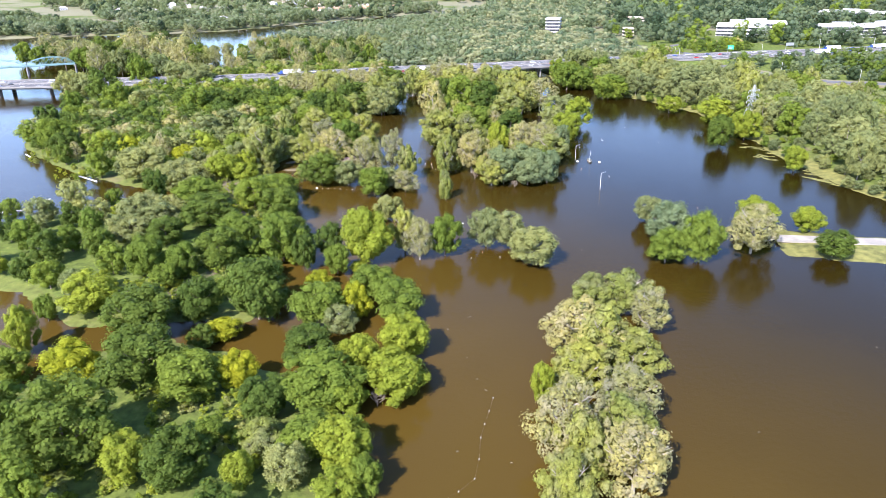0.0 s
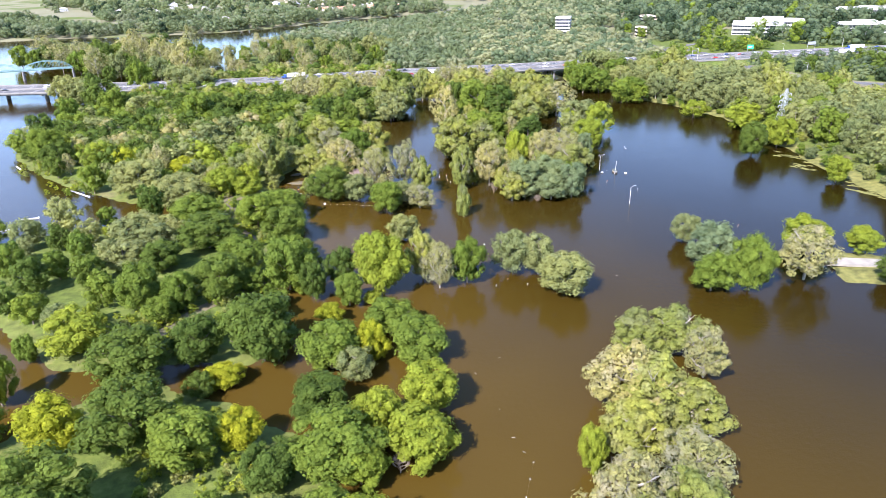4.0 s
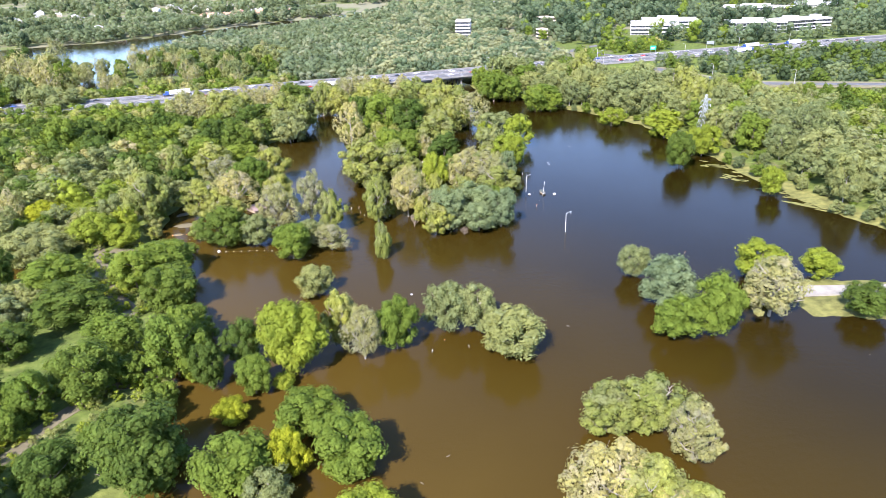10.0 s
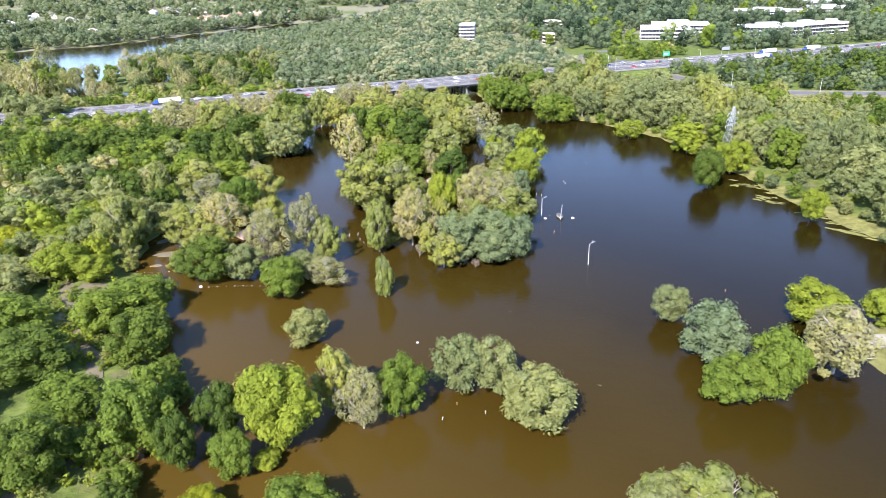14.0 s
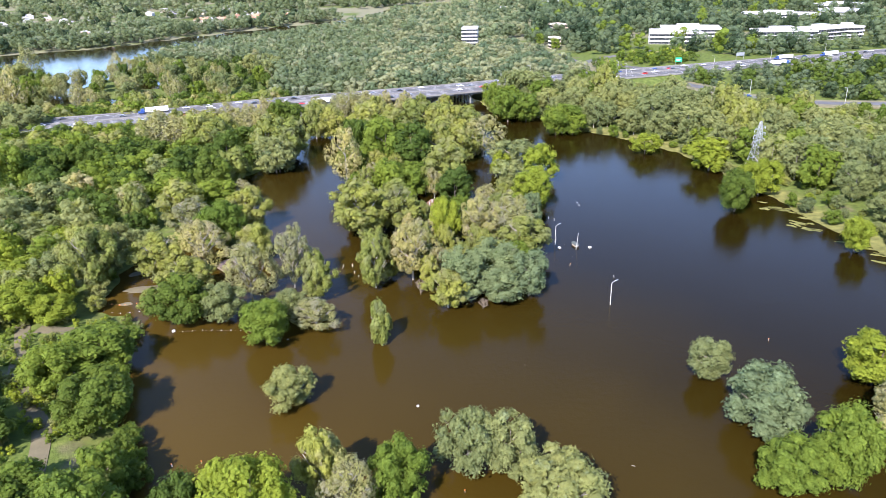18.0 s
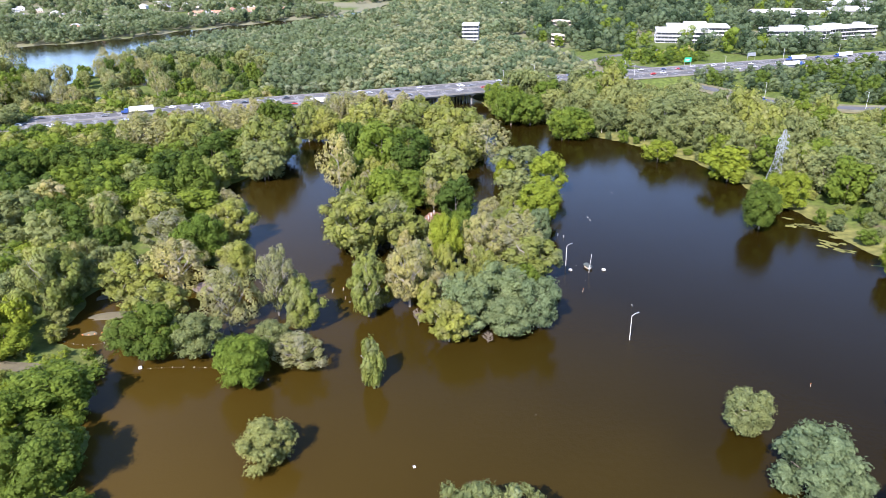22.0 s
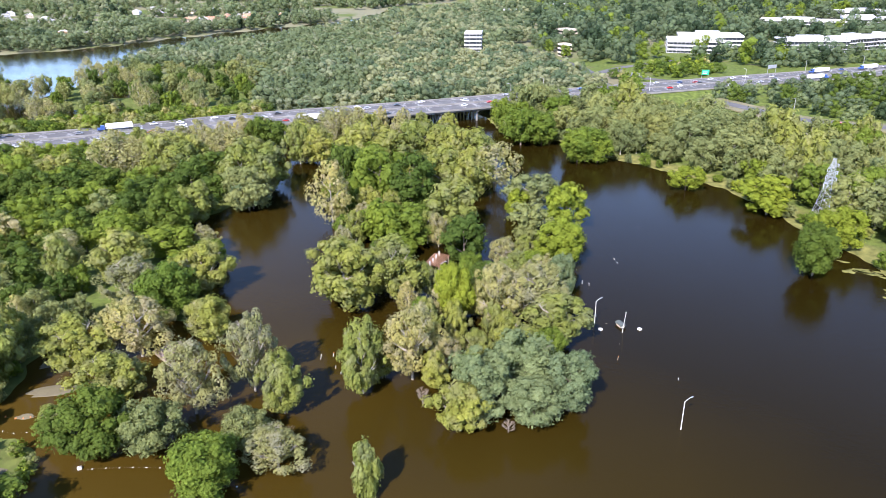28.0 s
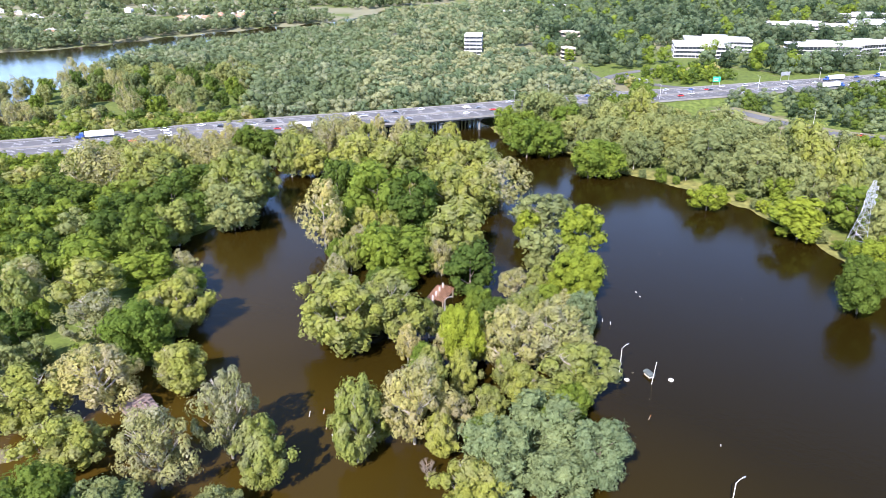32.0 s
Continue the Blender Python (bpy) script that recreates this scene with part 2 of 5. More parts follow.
edge = g.math("ADD", sep.outputs["Z"], g.math("MULTIPLY", g.noise(0.12, 3.0), 0.5))
shore = g.math("MULTIPLY", g.ramp(g.math("MULTIPLY", edge, 0.5), [(0.48, 1.0), (0.60, 0.0)]), g.ramp(g.math("MULTIPLY", sep.outputs["Y"], 0.001), [(0.72, 1.0), (0.84, 0.0)]))
shore = g.math("MULTIPLY", shore, g.ramp(g.math("MULTIPLY", sep.outputs["X"], 0.01), [(0.9, 0.3), (1.1, 1.0)]))
col = g.mix(shore, land, weeds)
bank = g.ramp(g.math("MULTIPLY", edge, 0.5), [(0.60, 1.0), (0.86, 0.0)])
bank = g.math("MULTIPLY", bank, g.ramp(g.math("MULTIPLY", sep.outputs["X"], 0.01), [(0.9, 0.0), (1.1, 1.0)]))
col = g.mix(bank, col, weeds)
gb = g.noise(1.5, 6.0)
g.bump(gb, 0.6, 0.3)
M_GROUND = g.done(col, 0.95, 0.0, 0.1)


# ---- helpers for meshes ----
def mesh_of(name, verts, faces, mat):
    me = bpy.data.meshes.new(name)
    me.from_pydata([tuple(v) for v in verts], [], [tuple(f) for f in faces])
    me.materials.append(mat)
    return me


def part(name, bm, material, parent, label=""):
    me = bpy.data.meshes.new(name)
    bm.to_mesh(me)
    bm.free()
    me.materials.append(material)
    ob = new(name, me)
    ob.parent = parent
    return tagged(ob, label)


def share(name, me, parent, m=None, label=""):
    ob = new(name, me)
    ob.parent = parent
    if m is not None:
        ob.matrix_basis = m
    return tagged(ob, label)


def thing(name, m, label, category, group="", kind=""):
    ob = new(name)
    ob.matrix_basis = m
    return tagged(ob, label, category, group, kind)


def box(bm, x0, y0, z0, x1, y1, z1, bevel=0.0):
    r = bmesh.ops.create_cube(bm, size=1.0, matrix=Matrix.LocRotScale(((x0 + x1) / 2, (y0 + y1) / 2, (z0 + z1) / 2), None, (x1 - x0, y1 - y0, z1 - z0)))
    if bevel:
        edges = list({e for v in r["verts"] for e in v.link_edges})
        bmesh.ops.bevel(bm, geom=edges, offset=bevel, segments=1, affect="EDGES")
    return r["verts"]


def rod(bm, a, b, r0, r1=None, sides=6):
    """A tapered bar from a to b."""
    a, b = Vector(a), Vector(b)
    d = b - a
    m = Matrix.Translation((a + b) / 2) @ d.to_track_quat("Z", "Y").to_matrix().to_4x4()
    bmesh.ops.create_cone(bm, cap_ends=True, segments=sides, radius1=r0, radius2=r0 if r1 is None else r1, depth=d.length, matrix=m)


def arr_mesh(name, verts, quads, mats, index=None):
    """A mesh from arrays of corners and of quads or triangles."""
    me = bpy.data.meshes.new(name)
    n = quads.shape[1]
    me.vertices.add(len(verts))
    me.vertices.foreach_set("co", np.asarray(verts, np.float32).ravel())
    me.loops.add(quads.size)
    me.loops.foreach_set("vertex_index", quads.astype(np.int32).ravel())
    me.polygons.add(len(quads))
    me.polygons.foreach_set("loop_start", np.arange(0, quads.size, n, dtype=np.int32))
    if index is not None:
        me.polygons.foreach_set("material_index", index.astype(np.int32))
    for m in mats:
        me.materials.append(m)
    me.update(calc_edges=True)
    return me


# ---- the lie of the land: outlines of dry ground, metres ----
LAND_NEAR = [(-20, 60), (-24, 116), (-30, 140), (-44, 158), (-70, 176), (-84, 180), (-101, 174), (-115, 158), (-150, 190), (-300, 120), (-500, 40), (-500, -200), (-20, -200)]
LAND_LEFT = [(-117, 190), (-93, 189), (-82, 192), (-64, 191), (-57, 200), (-61, 215), (-64, 230), (-66, 241), (-59, 246), (-57, 254), (-66, 283), (-74, 310), (-78, 322),
             (-72, 330), (-76, 337), (-92, 346), (-93, 368), (-92, 388), (-74, 402), (-50, 396), (-54, 440), (-70, 489), (-47, 513), (-46, 584), (-38, 604), (-40, 700), (-150, 712),
             (-200, 690), (-262, 600), (-285, 520), (-268, 430), (-252, 407), (-222, 378), (-194, 355), (-156, 334), (-130, 326), (-128, 318), (-150, 306), (-200, 280), (-260, 250),
             (-350, 190), (-480, 90), (-300, 150), (-180, 225), (-145, 212)]
LAND_NORTH = [(-60, 694), (20, 704), (92, 716), (100, 640), (98, 620), (128, 599), (142, 556), (166, 522), (180, 491), (183, 450), (185, 400), (188, 342), (197, 305), (203, 288),
              (240, 270), (420, 240), (3900, -300), (3900, 3900), (820, 2500), (290, 1720), (110, 1560), (5, 1340), (-188, 1104), (-222, 1048), (-238, 960), (-245, 880), (-255, 806), (-235, 760)]
LAND_FAR = [(-3900, 950), (-673, 1092), (-400, 1142), (-316, 1190), (-240, 1290), (-90, 1430), (-5, 1502), (112, 1770), (290, 1960), (860, 2760), (3700, 3900), (-3900, 3900)]
LEVEE = [(127, 236), (160, 229), (230, 215), (420, 190), (430, 235), (240, 245), (172, 254), (136, 262), (129, 250)]


def signed(px, py, poly):
    """Distance to an outline, positive inside, for arrays of points."""
    p = np.array(poly, float)
    q = np.roll(p, -1, axis=0)
    if np.size(px) < 64:
        x, y = np.reshape(px, (-1, 1)), np.reshape(py, (-1, 1))
        d = q - p
        t = np.clip(((x - p[:, 0]) * d[:, 0] + (y - p[:, 1]) * d[:, 1]) / (d ** 2).sum(1), 0, 1)
        best = np.hypot(x - p[:, 0] - t * d[:, 0], y - p[:, 1] - t * d[:, 1]).min(1)
        rise = np.where(d[:, 1] == 0, 1e-9, d[:, 1])
        hits = ((p[:, 1] > y) != (q[:, 1] > y)) & (x < d[:, 0] * (y - p[:, 1]) / rise + p[:, 0])
        return np.where(hits.sum(1) % 2 == 1, best, -best).reshape(np.shape(px))
    best = np.full(px.shape, 1e9)
    inside = np.zeros(px.shape, bool)
    for (ax, ay), (bx, by) in zip(p, q):
        dx, dy = bx - ax, by - ay
        t = np.clip(((px - ax) * dx + (py - ay) * dy) / (dx * dx + dy * dy), 0, 1)
        best = np.minimum(best, np.hypot(px - ax - t * dx, py - ay - t * dy))
        if dy != 0:
            inside ^= ((ay > py) != (by > py)) & (px < dx * (py - ay) / dy + ax)
    return np.where(inside, best, -best)


def wavy(x, y, size, seed=0.0):
    """Smooth unevenness between about -1 and 1 from crossed waves."""
    u, v = x / size + seed, y / size - seed * 1.7
    return (np.sin(u * 1.3 + 1.7 * np.sin(v * 0.9)) + np.sin(v * 1.7 - 1.3 * np.sin(u * 1.1)) + np.sin((u + v) * 0.8 + seed)) / 3


def smooth(v):
    v = np.clip(v, 0, 1)
    return v * v * (3 - 2 * v)


# freeway: centre line, from the river bridge to the interchange
FREEWAY = [(-1500, 700), (-900, 640), (-600, 614), (-388, 606), (-184, 619), (-70, 650), (0, 663), (70, 676), (160, 697), (271, 718), (354, 733), (451, 750), (700, 797), (1500, 940)]
DECK_Z = 9.0


def curve(points, step):
    """Even points along a smooth line through the given ones."""
    p = np.array(points, float)
    p = np.vstack([2 * p[0] - p[1], p, 2 * p[-1] - p[-2]])
    out = []
    for i in range(1, len(p) - 2):
        n = max(2, int(np.linalg.norm(p[i + 1] - p[i]) / step))
        for k in range(n):
            t = k / n
            out.append(0.5 * ((2 * p[i]) + (p[i + 1] - p[i - 1]) * t + (2 * p[i - 1] - 5 * p[i] + 4 * p[i + 1] - p[i + 2]) * t * t + (3 * p[i] - p[i - 1] - 3 * p[i + 1] + p[i + 2]) * t ** 3))
    out.append(p[-2])
    return np.array(out)


FREEWAY_LINE = curve(FREEWAY, 20.0)
SIDE_ROAD = curve([(262, 668), (268, 650), (276, 620), (287, 593), (312, 570), (360, 552), (470, 520), (700, 470)], 15.0)


def to_line(px, py, line):
    if np.size(px) < 64:
        p, x, y = np.array(line, float), np.reshape(px, (-1, 1)), np.reshape(py, (-1, 1))
        d, p = p[1:] - p[:-1], p[:-1]
        t = np.clip(((x - p[:, 0]) * d[:, 0] + (y - p[:, 1]) * d[:, 1]) / (d ** 2).sum(1), 0, 1)
        return np.hypot(x - p[:, 0] - t * d[:, 0], y - p[:, 1] - t * d[:, 1]).min(1).reshape(np.shape(px))
    best = np.full(np.shape(px), 1e9)
    for (ax, ay), (bx, by) in zip(line[:-1], line[1:]):
        dx, dy = bx - ax, by - ay
        t = np.clip(((px - ax) * dx + (py - ay) * dy) / (dx * dx + dy * dy), 0, 1)
        best = np.minimum(best, np.hypot(px - ax - t * dx, py - ay - t * dy))
    return best


def land_height(px, py):
    px, py = np.asarray(px, float), np.asarray(py, float)
    rag = 2.2 * wavy(px, py, 7.0) + 1.3 * wavy(px, py, 3.1, 2.0)
    h = np.full(px.shape, -2.0)
    for poly, top in ((LAND_NEAR, 1.1), (LAND_LEFT, 1.3), (LAND_NORTH, 1.5), (LAND_FAR, 3.0), (LEVEE, 1.1)):
        d = signed(px, py, poly) + rag
        rise = np.where(d > 0, 0.12 + (top - 0.12) * smooth(d / 14), -2.0 * smooth(-d / 10))
        h = np.maximum(h, rise)
    dry = h > 0.12
    h = h + np.where(dry, 0.25 * wavy(px, py, 11.0, 5.0) * smooth((h - 0.12) / 0.6), 0)
    # the flooded park behind the freeway stands partly under water
    park = smooth(1 - np.hypot((px + 165) / 110, (py - 830) / 150))
    h = h - park * (2.3 + 1.7 * wavy(px, py, 16.0, 1.0))
    # the land climbs towards the offices and beyond
    h = h + 5.0 * smooth((px - 200) / 160) * smooth((py - 560) / 160) * (signed(px, py, LAND_NORTH) > 0)
    h = h + 12.0 * smooth((py - 1500) / 1500)* (h > 0)
    # freeway embankment east of the viaduct
    d = to_line(px, py, FREEWAY_LINE)
    bank = 8.3 - np.maximum(0, d - 21.5) / 2.6
    h = np.where(px > 118, np.maximum(h, bank), h)
    d = to_line(px, py, SIDE_ROAD)
    h = np.maximum(h, 7.0 - np.maximum(0, d - 9.0) / 2.2)
    return h


def ground_z(x, y):
    return float(land_height(np.array([x]), np.array([y]))[0])

# ---- ground and water ----
def axis(a, b, step, lo, hi):
    mid = list(np.arange(a, b + 0.1, step))
    s, left, v = step, [], a
    while v > lo:
        s *= 1.14
        v -= s
        left.append(max(v, lo))
    s, right, v = step, [], b
    while v < hi:
        s *= 1.10
        v += s
        right.append(min(v, hi))
    return np.array(left[::-1] + mid + right)


gx, gy = axis(-300, 330, 3.5, -3900, 3900), axis(85, 760, 3.5, -900, 3900)
mx, my = np.meshgrid(gx, gy)
gv = np.stack([mx, my, land_height(mx, my)], -1).reshape(-1, 3)
nx, ny = len(gx), len(gy)
k = (np.arange(ny - 1)[:, None] * nx + np.arange(nx - 1)[None, :]).ravel()
ground = new("ground", arr_mesh("ground", gv, np.stack([k, k + 1, k + nx + 1, k + nx], 1), [M_GROUND]))
ground.data.shade_smooth()
tagged(ground, "wooded river flats with grass, bare earth and weedy shore", "ground", kind="structure")
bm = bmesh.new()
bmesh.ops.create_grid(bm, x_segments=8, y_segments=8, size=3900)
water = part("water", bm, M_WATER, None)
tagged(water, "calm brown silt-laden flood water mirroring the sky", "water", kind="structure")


def ribbon(line, half, z, thick=0.25):
    """A closed slab along a line of points, of one half-width; z: a height or a function of the place."""
    p = np.array(line, float)
    d = np.gradient(p, axis=0)
    n = np.stack([-d[:, 1], d[:, 0]], 1) / np.hypot(d[:, 0], d[:, 1])[:, None]
    verts = []
    for (x, y), (a, b) in zip(p, n):
        for s, low in ((1, 0), (-1, 0), (-1, 1), (1, 1)):
            qx, qy = x + a * half * s, y + b * half * s
            verts.append((qx, qy, (z(x, y) if callable(z) else z) - low * thick))
    faces = []
    for i in range(len(p) - 1):
        o = i * 4
        for j in range(4):
            faces.append((o + j, o + (j + 1) % 4, o + 4 + (j + 1) % 4, o + 4 + j))
    faces += [(3, 2, 1, 0), tuple(len(verts) - 4 + j for j in range(4))]
    return verts, faces


def offset(line, by):
    p = np.array(line, float)
    d = np.gradient(p, axis=0)
    n = np.stack([-d[:, 1], d[:, 0]], 1) / np.hypot(d[:, 0], d[:, 1])[:, None]
    return p + n * by


def strip(name, line, half, z, mat, parent=None, thick=0.25, label="", category="", kind=""):
    v, f = ribbon(line, half, z, thick)
    ob = new(name, mesh_of(name, v, f, mat))
    ob.parent = parent
    return tagged(ob, label, category, kind=kind)


# gravel levee track and footpaths
strip("gravel_track", curve([(130, 252), (150, 249), (172, 246), (260, 236), (420, 212)], 4), 3.4, 1.30, M_GRAVEL, thick=0.6,
      label="pale gravel levee track ending at the water", category="track", kind="structure")
PATHS = [[(-112, 338), (-106, 322), (-102, 308), (-93, 292), (-85, 280), (-80, 262), (-76, 246), (-66, 236)], [(-66, 236), (-76, 234), (-88, 220), (-95, 206), (-106, 208), (-130, 214)], [(-80, 327), (-92, 330), (-106, 334)]]
for p in PATHS:
    strip("footpath", curve(p, 4), 2.2, lambda x, y: max(0.25, ground_z(x, y)) + 0.12, M_SAND, thick=0.5,
          label="bare sandy footpath through the flooded park", category="path", kind="structure")

# ---- freeway on its viaduct ----
freeway = thing("freeway", Matrix.Identity(4), "busy grey concrete freeway on a viaduct", "freeway", kind="structure")
for side in (1, -1):
    strip("deck", offset(FREEWAY_LINE, 10.2 * side), 9.9, DECK_Z, M_ASPHALT, freeway, 0.35)
    strip("girder", offset(FREEWAY_LINE, 10.2 * side)[:int(len(FREEWAY_LINE) * 0.66)], 8.6, DECK_Z - 0.36, M_CONCRETE, freeway, 1.3)
    for k in (20.0, 0.35):
        strip("parapet", offset(FREEWAY_LINE, k * side), 0.22, DECK_Z + 0.85, M_CONCRETE, freeway, 1.25, "pale concrete parapet")
dense = curve(FREEWAY, 1.0)
vis = dense[(dense[:, 0] > -420) & (dense[:, 0] < 520)]


def dashes(line, along, gap, half, z, name, mat, parent):
    verts, faces = [], []
    for i in range(0, len(line) - along - 1, along + gap):
        v, f = ribbon(line[i:i + along + 1:max(1, along)], half, z, 0.03)
        faces += [tuple(a + len(verts) for a in q) for q in f]
        verts += v
    ob = new(name, mesh_of(name, verts, faces, mat))
    ob.parent = parent
    return ob


for side in (1, -1):
    for k in (6.0, 9.6, 13.2):
        tagged(dashes(offset(vis, k * side), 4, 8, 0.09, DECK_Z + 0.02, "lane_dashes", M_PAINT_WHITE, freeway), kind="stuff")
    for k in (2.4, 16.8):
        strip("edge_line", offset(vis[::6], k * side), 0.08, DECK_Z + 0.02, M_PAINT_WHITE, freeway, 0.03)
bm = bmesh.new()
rod(bm, (0, 0, -3), (0, 0, DECK_Z - 1.9), 0.75, sides=12)
pier_me = bpy.data.meshes.new("pier_column")
bm.to_mesh(pier_me)
bm.free()
pier_me.materials.append(M_CONCRETE)
bm = bmesh.new()
box(bm, -8.4, -0.8, DECK_Z - 2.6, 8.4, 0.8, DECK_Z - 1.66, 0.15)
cap_me = bpy.data.meshes.new("pier_cap")
bm.to_mesh(cap_me)
bm.free()
cap_me.materials.append(M_CONCRETE)
rows = [i for i in range(4, len(dense) - 30, 27) if -300 < dense[i][0] < 118] + [i for i in range(16, len(dense) - 30, 41) if -470 < dense[i][0] < -318]
for i in rows:
    x, y = dense[i]
    a = math.atan2(dense[i + 1][1] - y, dense[i + 1][0] - x)
    for side in (1, -1):
        c = pose(x - math.sin(a) * 10.2 * side, y + math.cos(a) * 10.2 * side, 0, 0, 0, math.degrees(a) + 90)
        share("pier_cap", cap_me, freeway, c)
        for k in ((-6.0, 0.0, 6.0) if x > -310 else (0.0,)):
            share("pier_column", pier_me, freeway, c @ pose(k, 0, 0) @ Matrix.Diagonal((1.0 if x > -310 else 3.4, 1.0 if x > -310 else 1.7, 1, 1)))

# ramps and side roads east of the viaduct
RAMPS = [([(240, 716), (224, 748), (222, 775), (232, 820), (262, 850), (330, 870)], 4.6), ([(262, 850), (262, 800), (285, 762), (330, 752)], 4.0),
         ([(262, 668), (268, 650), (276, 620), (287, 593), (312, 570), (360, 552), (470, 520), (700, 470)], 5.0),
         ([(200, 1060), (205, 1000), (216, 950), (232, 900), (232, 820)], 4.0)]
strip("verge", SIDE_ROAD, 12.0, lambda x, y: ground_z(x, y) + 0.15, M_DRY, thick=1.0, label="dry tan grass verge beside the road", category="verge", kind="structure")
strip("verge", curve([(250, 835), (240, 800), (238, 770), (262, 752)], 10), 9.0, lambda x, y: ground_z(x, y) + 0.12, M_DRY, thick=1.0, label="dry tan grass verge beside the ramp", category="verge", kind="structure")
strip("boat_ramp", curve([(64, 1115), (74, 1190), (88, 1290)], 20), 6.0, lambda x, y: ground_z(x, y) + 0.4, M_CONCRETE, thick=1.0, label="pale concrete lane through the woods", category="lane", kind="structure")
for p, half in RAMPS:
    strip("road", curve(p, 12), half, lambda x, y: max(ground_z(x, y), 2.0) + 0.35, M_ASPHALT, thick=1.2, label="grey asphalt side road beside the freeway", category="road", kind="structure")

# ---- trees ----
def ico(level):
    bm = bmesh.new()
    bmesh.ops.create_icosphere(bm, subdivisions=level, radius=1.0)
    v = np.array([p.co[:] for p in bm.verts])
    f = np.array([[q.index for q in t.verts] for t in bm.faces])
    bm.free()
    return v, f


ICO1, ICO2 = ico(1), ico(2)
# crown habit: lobes, lobe size, how upright, share of leaves kept, droop, width of the top, leaf size
HABIT = {
    "oak": dict(lobes=66, size=(0.12, 0.29), flat=0.95, top=0.86, low=-0.88, leaf=0.037, droop=0.0, gaps=0.0, uneven=0.12),
    "tall": dict(lobes=84, size=(0.09, 0.23), flat=0.95, top=0.5, low=-0.95, leaf=0.037, droop=0.0, gaps=0.08, uneven=0.20),
    "sparse": dict(lobes=84, size=(0.09, 0.22), flat=1.0, top=0.5, low=-0.92, leaf=0.030, droop=0.0, gaps=0.12, uneven=0.22),
    "mop": dict(lobes=62, size=(0.12, 0.28), flat=0.85, top=0.88, low=-0.86, leaf=0.034, droop=0.2, gaps=0.0, uneven=0.14),
    "spire": dict(lobes=26, size=(0.20, 0.36), flat=1.2, top=0.35, low=-0.95, leaf=0.09, droop=0.0, gaps=0.1, uneven=0.15),
}


def crown_arrays(rng, habit, leaves, core=ICO1):
    """Leaves on the outside of many boughs, round a dark core; the crown fills a ball of radius 1."""
    h = HABIT[habit]
    n = h["lobes"]
    z = np.linspace(h["low"], 0.82, n) + rng.uniform(-0.06, 0.06, n)
    a = np.arange(n) * 2.39996 + rng.uniform(-0.5, 0.5, n)
    belt = np.sqrt(np.clip(1 - (z * 0.92) ** 2, 0.05, 1))
    belt *= np.where(z > 0, 1 - (1 - h["top"]) * z, 1.0)
    ph = rng.uniform(0, 6.28, 3)
    rad = belt * rng.uniform(0.50, 0.78, n) * (1 + h["uneven"] * (np.sin(2 * a + ph[0]) + 0.7 * np.sin(3 * a + ph[1])))
    z = np.where(z > 0, z * (1 + h["uneven"] * np.sin(a + ph[2])), z)
    rad[rng.random(n) < 0.22] *= 0.4
    c = np.stack([np.cos(a) * rad, np.sin(a) * rad, z * 0.80], 1)
    s = rng.uniform(*h["size"], n)
    # leaves
    per = int(leaves * 1.9 / n) + 1
    d = rng.normal(size=(n, per, 3))
    d /= np.linalg.norm(d, axis=2, keepdims=True)
    p = c[:, None] + d * s[:, None, None] * np.where(rng.random((n, per, 1)) < 0.12, rng.uniform(1.1, 1.42, (n, per, 1)), rng.uniform(0.78, 1.14, (n, per, 1))) * np.array([1, 1, h["flat"]])
    p, d = p.reshape(-1, 3), d.reshape(-1, 3)
    own = np.repeat(np.arange(n), per)
    gap = np.linalg.norm((p[:, None] - c[None]) / np.array([1, 1, h["flat"]]), axis=2) / s[None]
    gap[np.arange(len(p)), own] = 9
    keep = (gap.min(1) > 0.80) & (p[:, 2] > -1.0)
    keep &= rng.random(len(p)) > h["gaps"] * (wavy(p[:, 0] * 10, p[:, 1] * 10, 1.2, p[:, 2] * 9) > 0)
    out_ward = (p * d).sum(1) > -0.15
    keep &= out_ward
    pick = rng.permutation(np.flatnonzero(keep))[:leaves]
    p, d = p[pick], d[pick]
    m = len(p)
    up = d + np.array([0, 0, 0.35]) + rng.normal(size=(m, 3)) * 0.24
    up /= np.linalg.norm(up, axis=1, keepdims=True)
    t = np.cross(up, rng.normal(size=(m, 3)))
    t /= np.linalg.norm(t, axis=1, keepdims=True)
    b = np.cross(up, t)
    if h["droop"]:
        fall = np.array([0, 0, -1.0]) * h["droop"] + d * 0.5
        b = b * (1 - h["droop"]) + fall
        b /= np.linalg.norm(b, axis=1, keepdims=True)
    size = h["leaf"] * rng.uniform(0.6, 1.45, (m, 1))
    long = 1.25 + 1.1 * h["droop"]
    fold = up * size * rng.uniform(-0.2, 0.3, (m, 1))
    v = np.stack([p + t * size * 0.9, p + b * size * long + fold, p - t * size * 0.9, p - b * size * long * 0.8 + fold], 1).reshape(-1, 3)
    q = np.arange(m * 4).reshape(-1, 4)
    # core, as triangles
    cv, cf = core
    k = np.arange(n)
    verts2 = (c[:, None] + cv[None] * s[:, None, None] * 0.76 * np.array([1, 1, h["flat"]])).reshape(-1, 3)
    verts2 += rng.normal(size=verts2.shape) * 0.018
    tri = (cf[None] + (k * len(cv))[:, None, None]).reshape(-1, 3)
    return v, q, verts2, tri


